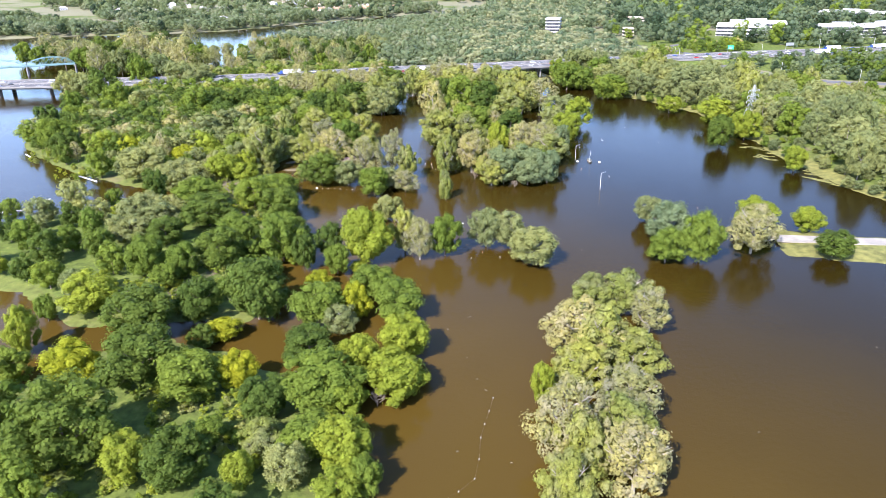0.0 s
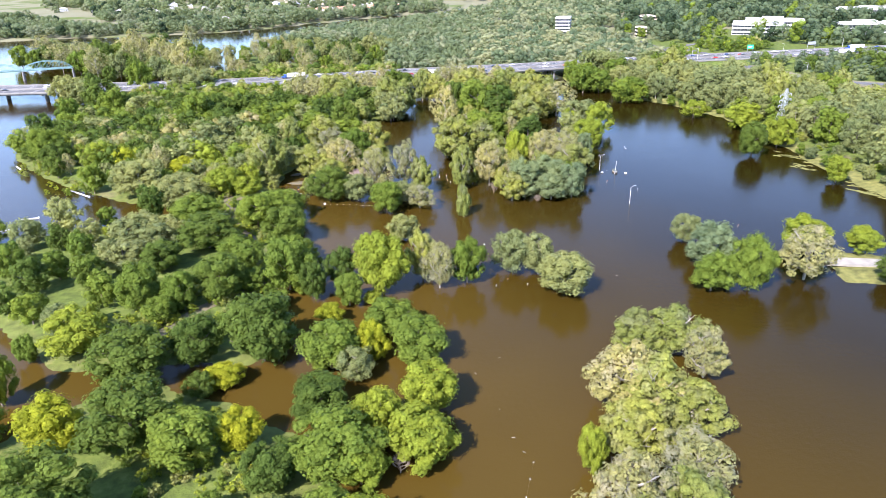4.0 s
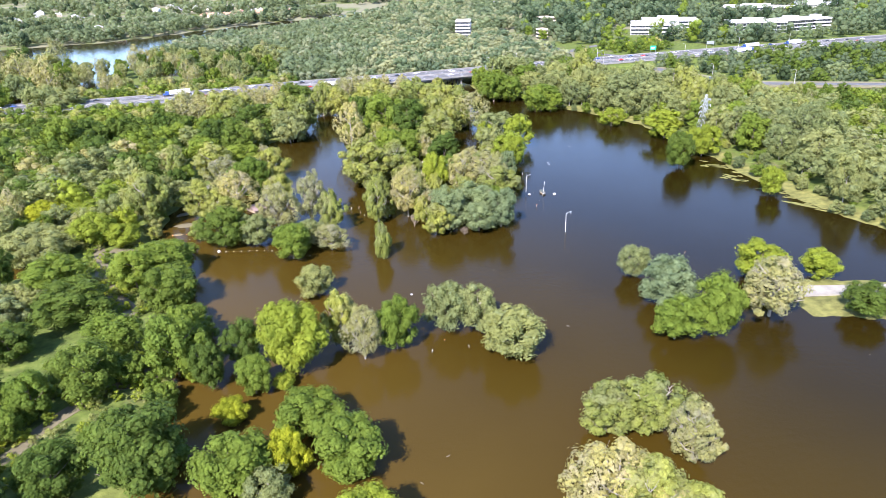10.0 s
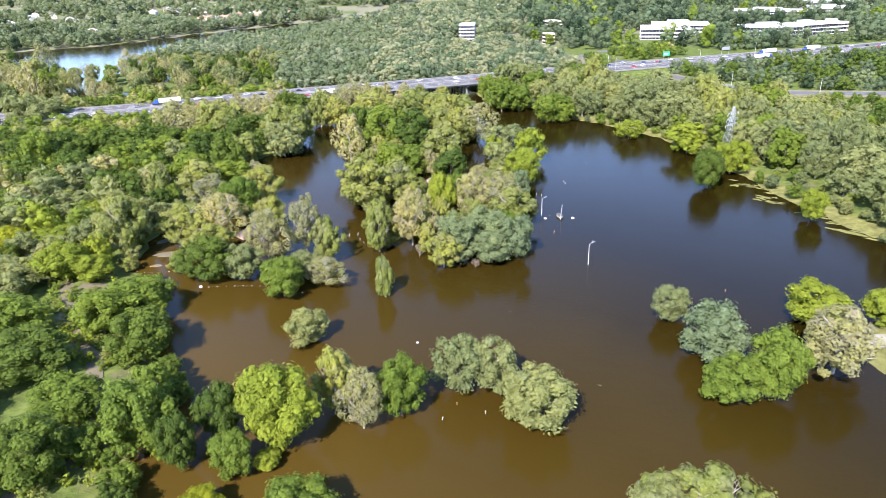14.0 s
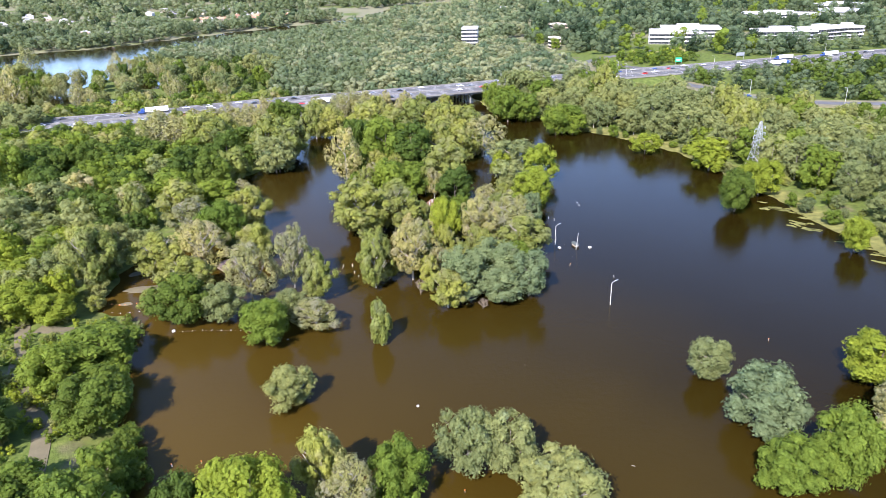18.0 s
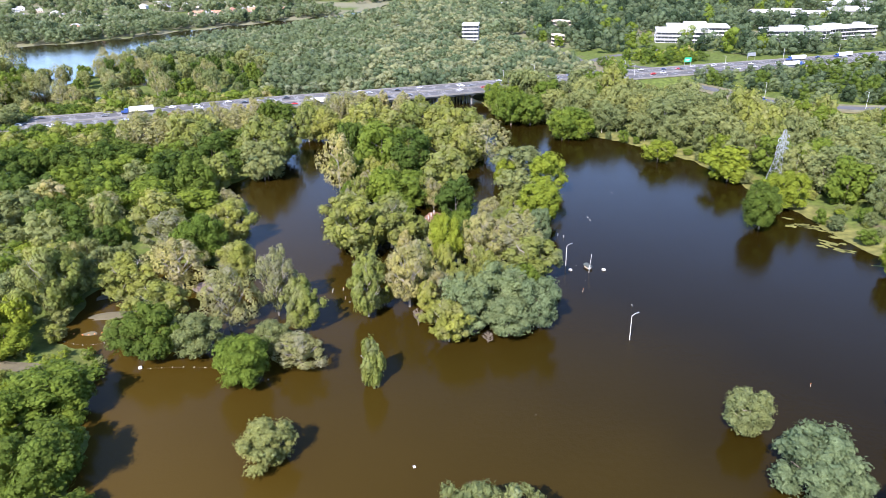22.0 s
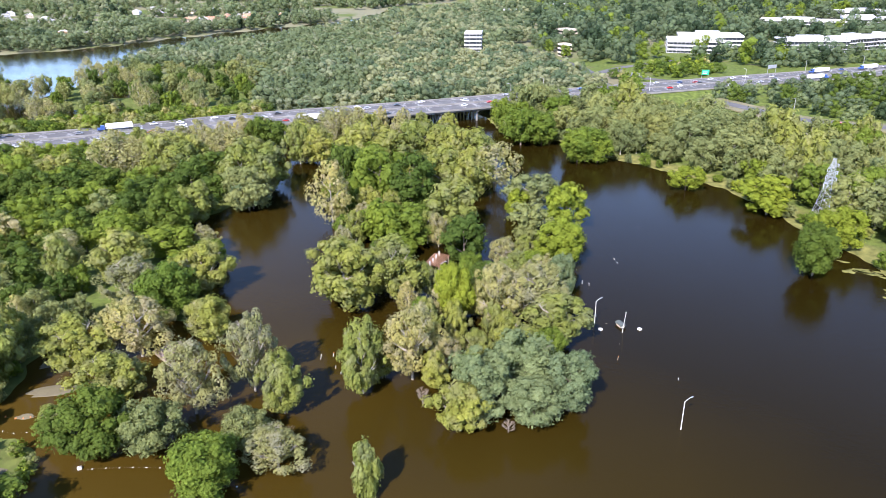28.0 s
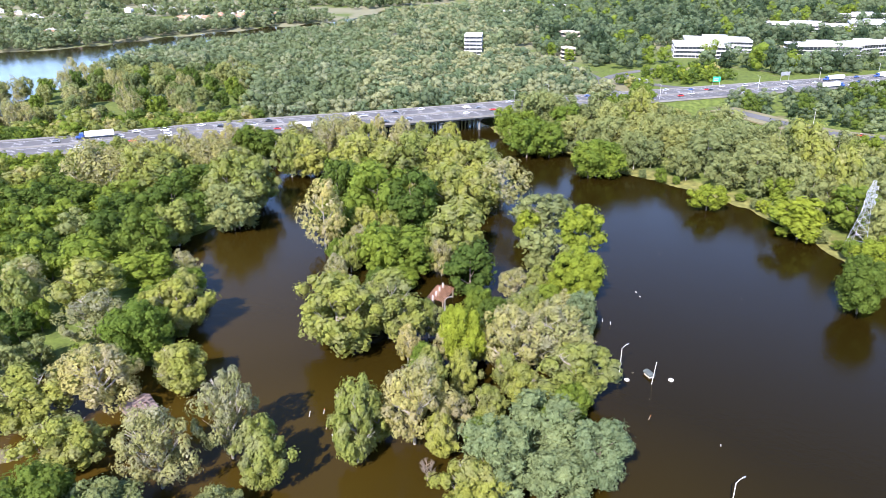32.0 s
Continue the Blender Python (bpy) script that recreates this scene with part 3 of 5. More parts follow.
def crown_mesh(name, rng, habit, leaves, mat, low, core=True):
    """The crown of a tree of height 1 and radius 1; low: height of its lowest leaves."""
    v, q, v2, t = crown_arrays(rng, habit, leaves)
    tri = np.vstack([q[:, [0, 1, 2]], q[:, [0, 2, 3]]])
    if core:
        tri = np.vstack([tri, t + len(v)])
        v = np.vstack([v, v2])
    v = v.copy()
    v[:, 2] = low + (v[:, 2] + 1) / 2 * (1 - low)
    return arr_mesh(name, v, tri, [mat])


def inner(p):
    """A limb's end, kept within the crown."""
    q = Vector((p.x, p.y, (p.z - 0.5) / 0.46))
    k = q.length / 0.80
    return p if k < 1 else Vector((q.x / k, q.y / k, 0.5 + q.z / k * 0.46))


def trunk_mesh(name, rng, habit, mat, width, limbs, twigs=0):
    """Trunk and limbs of a tree of height 1 and radius 1; it starts below the water."""
    bm = bmesh.new()
    lean = rng.uniform(-0.06, 0.06, 2)
    pts = [(0, 0, -0.18), (lean[0] * 0.4, lean[1] * 0.4, 0.12), (lean[0], lean[1], 0.35), (lean[0] * 1.6, lean[1] * 1.4, 0.6), (lean[0] * 2, lean[1] * 2.2, 0.76)]
    w = [width, width * 0.85, width * 0.62, width * 0.4, width * 0.12]
    for i in range(4):
        rod(bm, pts[i], pts[i + 1], w[i], w[i + 1], 7)
    for j in range(limbs):
        a = j * 2.4 + rng.uniform(-0.4, 0.4)
        z0 = 0.16 + 0.5 * j / limbs
        base = Vector((lean[0] * z0 * 2.4, lean[1] * z0 * 2.4, z0))
        reach = rng.uniform(0.5, 0.8) * (1 - 0.35 * z0)
        mid = base + Vector((math.cos(a) * reach * 0.5, math.sin(a) * reach * 0.5, 0.10))
        tip = inner(base + Vector((math.cos(a) * reach, math.sin(a) * reach, rng.uniform(0.18, 0.30))))
        rod(bm, base, mid, width * 0.42, width * 0.26, 5)
        rod(bm, mid, tip, width * 0.26, width * 0.06, 5)
        for _ in range(twigs):
            b = a + rng.uniform(-0.9, 0.9)
            e = inner(mid + Vector((math.cos(b) * reach * 0.5, math.sin(b) * reach * 0.5, rng.uniform(0.08, 0.26))))
            rod(bm, mid, e, width * 0.16, width * 0.04, 4)
            e2 = inner(e + Vector((rng.uniform(-0.2, 0.2), rng.uniform(-0.2, 0.2), rng.uniform(0.03, 0.14))))
            rod(bm, mid.lerp(e, 0.6), e2, width * 0.09, width * 0.03, 3)
    me = bpy.data.meshes.new(name)
    bm.to_mesh(me)
    bm.free()
    me.materials.append(mat)
    return me


# kind: name, habit, low edge of the crown, trunk width, bark, limbs, twigs, words
KINDS = {
    "D": ("oak_tree", "oak", 0.05, 0.045, M_BARK, 5, 0, "dark green broad-crowned oak"),
    "G": ("oak_tree", "oak", 0.05, 0.045, M_BARK, 5, 0, "mid-green broad-crowned oak"),
    "B": ("oak_tree", "oak", 0.05, 0.042, M_BARK, 5, 0, "bright fresh-green oak in new leaf"),
    "Y": ("oak_tree", "oak", 0.05, 0.042, M_BARK, 5, 0, "yellow-green young oak in flower"),
    "O": ("cottonwood_tree", "tall", 0.07, 0.046, M_BARK_PALE, 7, 2, "tall olive-green cottonwood in thin leaf"),
    "P": ("sycamore_tree", "sparse", 0.09, 0.046, M_BARK_PALE, 9, 4, "pale grey-beige sycamore just leafing out"),
    "W": ("willow_tree", "mop", 0.04, 0.042, M_BARK_PALE, 6, 1, "grey-green drooping willow"),
    "S": ("willow_tree", "mop", 0.02, 0.042, M_BARK, 5, 0, "bluish-green dense willow thicket"),
    "C": ("cottonwood_tree", "spire", 0.03, 0.06, M_BARK_PALE, 6, 1, "slim pointed olive-green cottonwood"),
}
PROTO = {}
rng_t = np.random.default_rng(7)


def proto(kind, variant, fine):
    """Meshes of a tree of that kind: trunk and crown."""
    key = (kind, variant, fine)
    if key not in PROTO:
        name, habit, low, width, bark, limbs, twigs, _ = KINDS[kind]
        leaves = {"oak": 6200, "tall": 6200, "sparse": 7600, "mop": 6000, "spire": 1900}[habit]
        leaves = leaves if fine else leaves // 4
        mat = LEAF["O" if kind == "C" else kind]
        rng = np.random.default_rng(100 * variant + ord(kind))
        if not fine:
            HABIT[habit]["leaf"] *= 1.6
            lobes, HABIT[habit]["lobes"] = HABIT[habit]["lobes"], 34
            size, HABIT[habit]["size"] = HABIT[habit]["size"], (0.15, 0.33)
        crown = crown_mesh("crown", rng, habit, leaves, mat, low, core=habit != "sparse")
        if not fine:
            HABIT[habit]["leaf"] /= 1.6
            HABIT[habit]["lobes"], HABIT[habit]["size"] = lobes, size
        PROTO[key] = (trunk_mesh("trunk", rng, habit, bark, width, limbs if fine else 3, twigs if fine else 0), crown)
    return PROTO[key]


def mixed(rng, table):
    kinds = list(table)
    w = np.array([table[k] for k in kinds], float)
    return kinds[int(rng.choice(len(kinds), p=w / w.sum()))]


STANDING = []


def tree(kind, x, y, r, h, fine=True, group="trees of the flooded park"):
    name, habit, low, *_, words = KINDS[kind]
    z = ground_z(x, y)
    wet = z < 0.1
    variant = int(rng_t.integers(4))
    trunk, crown = proto(kind, variant, fine)
    z = max(z, 0.0) if not wet else -0.2
    m = pose(x, y, z, 0, 0, rng_t.uniform(0, 360)) @ Matrix.Diagonal((r * rng_t.uniform(0.92, 1.1), r * rng_t.uniform(0.92, 1.1), h - z, 1))
    ob = thing(name, m, words + (" standing in flood water" if wet else " on the wooded bank"), "tree", group)
    share("trunk", trunk, ob)
    share("crown", crown, ob)
    STANDING.append((x, y, r))
    return ob


OAKS_DARK = [(-268.1, 546.2, 12.4, 28), (-259.7, 449.4, 9.1, 20.2), (-220.4, 393.3, 8.4, 15.8), (-39.1, 167.2, 7.7, 10.4), (-59.2, 192.5, 9.7, 20.9), (-57.9, 116.8, 7, 13.9),
    (-84.8, 123.7, 11.7, 20.8), (-80.3, 154.1, 10, 17.2), (-71.4, 174.7, 3.8, 7.1), (-45, 140.3, 6.7, 11.3), (-77.6, 191.9, 7.5, 13.9), (-92.9, 183.6, 11.2, 15.1),
    (-95.6, 119.2, 7.1, 12.5), (-71.2, 279.3, 9.3, 15.7), (-51.4, 230.5, 4.6, 13.7), (-82.2, 230, 9.1, 15.6), (-110.4, 253.7, 7.2, 12.3), (-99.8, 273.3, 10.8, 14.5),
    (-43.6, 240.5, 5.4, 13.7), (143.9, 235.3, 7.5, 10.1), (3.1, 517.5, 14.4, 28), (27.5, 486.5, 12.3, 23.9)]
OAKS_DARK_B = [(40.8, 428.2, 9.6, 16.6), (-61.9, 332.7, 7.9, 15.4), (-73.4, 468.6, 9.7, 20.9), (-66.2, 543, 11.7, 16.2), (-93.3, 507.2, 9.1, 15), (-119.1, 524.7, 14.1, 19.9),
    (-143.4, 519, 14.6, 21), (-165.3, 512.9, 13.5, 20.7), (-47.8, 613.8, 13.6, 21), (159.1, 394.4, 8.8, 18.4), (-73.3, 517.7, 9.2, 19.1)]
OAKS_DARK = OAKS_DARK + OAKS_DARK_B
OAKS_GREEN = [(-266.5, 499.9, 8.1, 20.3), (-232.4, 404, 10.8, 20.5), (-372.9, 748.2, 16.2, 28), (-269.8, 624.9, 11.2, 27.3), (-249.2, 528, 10.6, 21.2), (-39.3, 188, 8.5, 13.4),
    (-24.1, 207, 7.9, 10.7), (-15, 191.3, 9.2, 12.4), (-66, 148.3, 8.7, 14.1), (-31.7, 145.9, 10.3, 14.2), (-30.7, 126.8, 7.4, 10), (-126.7, 192.7, 3.2, 9.1),
    (-116.8, 154.7, 5.8, 11.6), (-55, 130.5, 3.8, 7.6), (-17.6, 113.5, 4, 9.9), (-61.4, 238.1, 8.3, 18.8), (-86.9, 296.5, 8, 14.8), (-79.1, 307.9, 9.8, 13.3),
    (-81, 250.2, 8.6, 13.8), (-93, 222.4, 5.7, 13.9), (-105.8, 222, 7.4, 16.8), (-113.2, 295.5, 11.1, 15)]
OAKS_GREEN_B = [(-39.1, 225.5, 5, 11.4), (-0.3, 241.1, 5.9, 16.4), (80.7, 232, 7.6, 13), (93.1, 232.2, 7.2, 18.6), (-73.3, 236.6, 5.1, 9.2), (-96.2, 213.2, 5.3, 9.7),
    (12.9, 495, 12.2, 27.5), (17.7, 450.5, 14.6, 19.7), (-34.1, 314.8, 6.6, 14.1), (-88.9, 454.9, 10, 17), (-177.6, 495.1, 10, 23), (130, 552.1, 15.2, 20.6),
    (110.1, 596.7, 17.9, 24.2), (-58.8, 397.2, 9.3, 18.5), (-67.9, 446.2, 10.1, 13.6), (129.1, 549.8, 12.2, 18.6)]
OAKS_GREEN = OAKS_GREEN + OAKS_GREEN_B
OAKS_BRIGHT = [(-12, 167.1, 7.3, 13.5), (-13, 149.5, 8.8, 12.1), (-22.7, 121.9, 7.6, 13.3), (-69.8, 118.3, 5.9, 11.8), (-44.2, 114.8, 4, 9.9), (-114.5, 197, 9.3, 13.8),
    (-122.1, 172.2, 4.5, 15.3), (-23.4, 157.9, 6.6, 13.2), (-25.8, 141.9, 6.1, 10.1), (-22.4, 110.2, 5.6, 9), (24.3, 144.6, 3.6, 12.1), (28.1, 115.9, 3.8, 9.4),
    (-113.6, 340.4, 8.6, 14.4), (-124.2, 370.4, 8.3, 10.7), (-102.1, 338, 6.7, 10.7), (-28.9, 234.3, 8.6, 21.9), (-31.7, 227.1, 3.1, 4.1), (127.4, 265.9, 9.7, 12.6),
    (147, 261.8, 6.7, 9.8), (29.7, 380.4, 5.9, 20), (87.3, 452.9, 9.3, 19.8), (70.4, 471.1, 5.9, 12.4)]
OAKS_BRIGHT_B = [(74, 415.5, 8.8, 18.2), (159.6, 492.6, 7.8, 12.2), (178.6, 455, 11.8, 16.7), (181.5, 413.5, 9.4, 17.4), (180.1, 345.3, 6.2, 13.2)]
OAKS_BRIGHT = OAKS_BRIGHT + OAKS_BRIGHT_B
OAKS_YELLOW = [(-43.5, 214.2, 4.9, 6.4), (-28.2, 191.3, 4.7, 13), (-66.8, 180, 5.2, 6.7), (-97.8, 152.5, 7.9, 14.8), (-55.2, 153.8, 5.4, 10.4), (-142.8, 369.7, 9.3, 12)]
COTTONWOODS = [(-41.7, 125.6, 4.9, 9.4), (41.5, 161.3, 6.7, 19), (40.4, 126.7, 6.4, 14.8), (28.7, 117.7, 5.5, 17.2), (45.7, 194.4, 6.1, 12.6), (56.2, 193.4, 7.3, 14.2),
    (49.6, 158.2, 7.1, 13.5), (34.4, 150.4, 7, 13.4), (24.2, 107, 4.9, 15.2), (-96.6, 360.5, 8.4, 24.6), (-15.7, 246.3, 5.3, 17.9), (0.2, 347.1, 6.3, 21.3),
    (-2.8, 397, 12.3, 24.6), (11.3, 401.5, 10.2, 21.3), (55.6, 361.8, 9.1, 17.2), (22.9, 327.7, 6, 13.6), (50.4, 504.8, 16.5, 28), (41.6, 458.4, 11.5, 22.4),
    (13.2, 558.4, 17.5, 28), (41.8, 560.6, 17.8, 28), (62.7, 545.7, 15.6, 28), (-20.7, 576.9, 13.9, 26.4)]
COTTONWOODS_B = [(-99.7, 371.2, 8.5, 23.2), (-72.3, 340.8, 3.9, 9), (-65.5, 485.5, 8.3, 17.5), (-87.1, 557.5, 15.3, 28), (-19.6, 341.2, 6.2, 17.6), (-63.1, 353.6, 7.5, 14.2),
    (-44, 381.8, 6.8, 14.6), (-77.2, 370.8, 8.7, 16.5), (-51, 413.5, 9.5, 19.1), (-81.1, 428.9, 9.8, 18.6), (-66.6, 485.4, 5.8, 13.6), (-44.3, 526.1, 14.7, 30.6)]
COTTONWOODS = COTTONWOODS + COTTONWOODS_B
SYCAMORES = [(-359.1, 847.2, 28.8, 28), (37.3, 166.5, 9.3, 18.1), (60.9, 181, 5.9, 15.4), (26.6, 124.1, 7.2, 20.7), (43.5, 137.4, 7.2, 15.3), (38.9, 112.4, 7.7, 17.6),
    (-9.8, 237.5, 5.3, 16.5), (115, 239.6, 10.3, 19.5), (13.6, 351.3, 7.7, 22.3), (42, 376.4, 8.5, 21.4), (55, 374.6, 10.6, 20.8), (-8.2, 473.1, 8.3, 27.7),
    (69, 507.9, 12.3, 23.4), (0.8, 627.3, 12.8, 24.4), (-102.2, 436.6, 8.8, 16.7), (-19.6, 320.7, 5.6, 10.7), (-114.9, 564.7, 15.4, 28), (-66.9, 582.5, 12.7, 24),
    (-41.5, 344.7, 7.5, 21.2), (-27.9, 352.4, 6.7, 22.9), (-61.9, 375.5, 9.5, 19.1), (-72.9, 409.9, 8.7, 16.5)]
WILLOWS = [(-301, 579.2, 16.2, 28), (-455.8, 851.5, 19, 28), (-221.7, 616.7, 19.3, 28), (-221.4, 516.4, 12.5, 18.5), (-31.6, 182.6, 5, 9.9), (-34.1, 116, 5.2, 10.4),
    (-125.2, 254.5, 8.1, 13), (-124.8, 276.1, 12.7, 17.1), (-130.8, 331.6, 12.4, 16.7), (-154.5, 340, 11, 19.5), (-25.3, 281.8, 6.6, 10.6), (15.6, 250, 7, 16.1),
    (25, 247.2, 6.5, 14.2), (32.1, 232.9, 10.1, 13.7), (85.8, 275.5, 5.6, 11.2), (78.7, 475.6, 11.4, 17.4), (68.5, 438.5, 7.8, 16.2), (-48.5, 331.8, 6.6, 12.8),
    (-27.5, 330.2, 4.9, 9.5), (-47.1, 508.2, 10.1, 16.8), (-142.1, 453.7, 9.1, 15.4), (174.8, 579.7, 15.3, 28)]
WILLOWS_B = [(194.9, 516.4, 11.8, 21.9), (184.2, 541.1, 12.4, 24.9), (-45.9, 499.2, 10.1, 20.8), (157.1, 561, 12.6, 23.5), (235.1, 402.4, 8.4, 29.1), (232.8, 381.9, 8.1, 27.9),
    (213.9, 392.7, 8, 20), (202.3, 326.3, 6.6, 22.9)]
WILLOWS = WILLOWS + WILLOWS_B
BARE = [(-17.6, 145.2, 3.2, 6), (15.0, 338.7, 2.6, 7), (33.9, 325.2, 2.4, 4.5)]
WILLOWS_BLUE = [(87.6, 253.2, 9.6, 14.9), (29.1, 332.3, 7.9, 18.1), (41.9, 341.1, 8.7, 16.3), (50.7, 331.3, 6.8, 16.8), (40.7, 328.6, 7.9, 12.2), (67.3, 392.5, 5.2, 15.8),
    (-44.2, 500.8, 7.9, 14.5)]
SPIRES = [(-0.5, 309.1, 2.6, 13.5)]
for kind, spots in (("D", OAKS_DARK), ("G", OAKS_GREEN), ("B", OAKS_BRIGHT), ("Y", OAKS_YELLOW), ("O", COTTONWOODS), ("P", SYCAMORES), ("W", WILLOWS), ("S", WILLOWS_BLUE), ("C", SPIRES)):
    swell = {"O": 1.22, "P": 1.22, "C": 1.15, "D": 1.12, "G": 1.12, "B": 1.12, "Y": 1.08}.get(kind, 1.16)
    for x, y, r, h in spots:
        if kind in "OP" and y < 200:
            r *= 1.1
        if x < 0 and 300 < y < 340:
            r *= 1.14
        if r > 12.5:
            # a broad stand: several stems close together
            for k in range(4):
                a = k * 1.571 + 0.6
                tree(kind, x + 0.5 * r * math.cos(a), y + 0.5 * r * math.sin(a), r * 0.6 * swell, h * (0.78 + 0.08 * (k % 3)), y < 420)
            continue
        tree(kind, x, y, r * swell, h * 1.09, y < 420)

# fill the drowned groves between the larger trees
for grove, open_water, step, seed, table in (
        ([(-6, 398), (-10, 470), (-12, 520), (20, 545), (60, 560), (80, 540), (70, 500), (52, 500), (48, 470), (40, 440), (62, 425), (80, 420), (62, 372), (58, 350), (20, 335), (2, 345), (8, 380)],
         [(60, 478, 15), (28.5, 421, 5.5), (40, 491, 4.5), (5, 375, 8), (29.4, 410, 2)], 10.5, 51, dict(O=4, P=2.5, G=2.5, D=1, B=0.6)),
        ([(-62, 452), (-74, 405), (-60, 400), (-45, 400), (-45, 440), (-58, 478), (-70, 480)], [(-54, 375, 7)], 10.5, 52, dict(O=4, P=2, G=2))):
    rng = np.random.default_rng(seed)
    p = np.array(grove)
    for x in np.arange(p[:, 0].min(), p[:, 0].max(), step):
        for y in np.arange(p[:, 1].min(), p[:, 1].max(), step):
            a, b = x + rng.uniform(-0.4, 0.4) * step, y + rng.uniform(-0.4, 0.4) * step
            if signed(np.array([a]), np.array([b]), grove)[0] < 2 or min(math.hypot(a - u, b - v) - c for u, v, c in open_water) < 4.5:
                continue
            if min(math.hypot(a - u, b - v) / c for u, v, c in STANDING) < 0.72:
                continue
            k = mixed(rng, table)
            tree(k, a, b, rng.uniform(4.5, 6.5), rng.uniform(11, 16) if k in "OP" else rng.uniform(8, 12))

# cottonwoods and sycamores along the viaduct
rng = np.random.default_rng(77)
for x, y in ((-118, 606), (-106, 602), (-95, 611), (-84, 606), (-72, 616), (-60, 611), (-50, 622), (-26, 632), (-13, 634), (-2, 626), (9, 637), (22, 630),
             (35, 615), (45, 602), (30, 592), (15, 602), (55, 588), (62, 612), (3, 606), (-8, 612)):
    tree("OPP"[int(rng.integers(3))], x, y, rng.uniform(7, 9.5), rng.uniform(17, 23))

# leafless thorn bushes
for x, y, r, h in BARE:
    rng = np.random.default_rng(int(x * 7) % 97)
    ob = thing("bare_bush", pose(x, y, -0.3) @ Matrix.Diagonal((r, r, h, 1)), "leafless grey bush standing in flood water", "bush")
    share("branches", trunk_mesh("branches", rng, "sparse", M_BARK, 0.05, 14, 12), ob)


def scatter(poly, step, seed, keep_off=0.55):
    """Spread points inside an outline, clear of one another and of the trees that stand."""
    rng = np.random.default_rng(seed)
    p = np.array(poly)
    lo, hi = p.min(0), p.max(0)
    xs, ys = np.meshgrid(np.arange(lo[0], hi[0], step), np.arange(lo[1], hi[1], step * 0.87))
    xs = xs + (np.arange(len(xs)) % 2)[:, None] * step * 0.5
    xs = (xs + rng.uniform(-0.36, 0.36, xs.shape) * step).ravel()
    ys = (ys + rng.uniform(-0.36, 0.36, ys.shape) * step).ravel()
    ok = signed(xs, ys, poly) > 0
    xs, ys = xs[ok], ys[ok]
    st = np.array(STANDING)
    far = np.hypot(xs[:, None] - st[None, :, 0], ys[:, None] - st[None, :, 1]) - st[None, :, 2] * 0.75
    ok = (far.min(1) > step * keep_off * 0.6) & (land_height(xs, ys) > 0.05)
    return list(zip(xs[ok].tolist(), ys[ok].tolist())), rng


CLEARINGS = [(-106, 327, 14), (-103, 312, 11), (-97, 300, 10), (-92, 290, 12), (-86, 281, 11), (-77, 246, 11), (-68, 236, 11), (-88, 219, 13), (-94, 207, 14), (-110, 207, 9), (-60, 138, 12), (-80, 122, 10), (-82, 328, 9), (-195, 362, 14), (-228, 395, 14), (-44, 128, 7)]


def clear(x, y):
    return all(math.hypot(x - a, y - b) > c for a, b, c in CLEARINGS)


SIZES = {"D": (6.0, 14), "G": (6.0, 14), "B": (4.6, 11), "Y": (4.2, 9), "O": (6.0, 18), "P": (6.0, 18), "W": (6.4, 14), "S": (5.5, 10)}


def grow(kind, x, y, rng, big=1.0, fine=False, group="trees of the river woods"):
    r, h = SIZES[kind]
    k = rng.uniform(0.62, 1.32) * big
    tree(kind, x, y, r * k, h * k * rng.uniform(0.85, 1.12), fine, group)


# left woods: willows towards the river, oaks towards the freeway; those past the nearest are joined
REST = {}


def plant(kind, x, y, rng, big, near):
    if near:
        grow(kind, x, y, rng, big)
    else:
        REST.setdefault(kind, []).append((x, y))
        STANDING.append((x, y, 5.0))


spots, rng = scatter([(-330, 60), (-150, 80), (-40, 95), (-44, 150), (-85, 178), (-120, 150), (-300, 130)], 11.0, 3, 1.3)
for x, y in spots:
    if clear(x, y) and x > -0.62 * y - 45:
        plant(mixed(rng, dict(D=4, G=4, B=2.5, W=1)), x, y, rng, 1.0, True)
spots, rng = scatter(LAND_LEFT, 11.2, 4, 0.5)
for x, y in spots:
    if not clear(x, y) or to_line(np.array([x]), np.array([y]), FREEWAY_LINE)[0] < 22 or x < -0.62 * y - 45:
        continue
    if y < 330 and min(math.hypot(x - a, y - b) - 0.75 * c for a, b, c in STANDING) < 6.4:
        continue
    if y < 330:
        table = dict(D=5, G=4, W=2, B=1)
    elif y < 400:
        table = dict(W=5, B=2.5, Y=0.5, G=2, D=1, P=1)
    elif y < 470:
        table = dict(W=3, D=3, P=1, G=3, O=1)
    else:
        table = dict(D=5, G=4, W=1, O=1)
    if y > 560:
        table = dict(D=3, G=3, O=2.5, P=0.8)
    plant(mixed(rng, table), x, y, rng, 0.95, y < 380 or (x > -105 and y < 470))
# right bank
spots, rng = scatter([(98, 640), (102, 622), (130, 602), (146, 560), (172, 525), (186, 497), (190, 455), (206, 400), (212, 345), (206, 300), (240, 280), (420, 262), (420, 520), (300, 560), (262, 600), (240, 665), (120, 660)], 12.5, 5)
for x, y in spots:
    if x > 0.62 * y + 70 or (abs(x - 195.5 - 0.5 * (y - 441.5)) < 7 and 410 < y < 448):
        continue
    back = x - 0.35 * (y - 400)
    road = to_line(np.array([x]), np.array([y]), SIDE_ROAD)[0]
    if road < 17:
        continue
    plant(mixed(rng, dict(W=8, G=1.3, O=0.6) if back < 270 else dict(D=3, G=3, W=2)), x, y, rng, 1.5 if road > 60 else 0.75, back < 236 or road < 60)

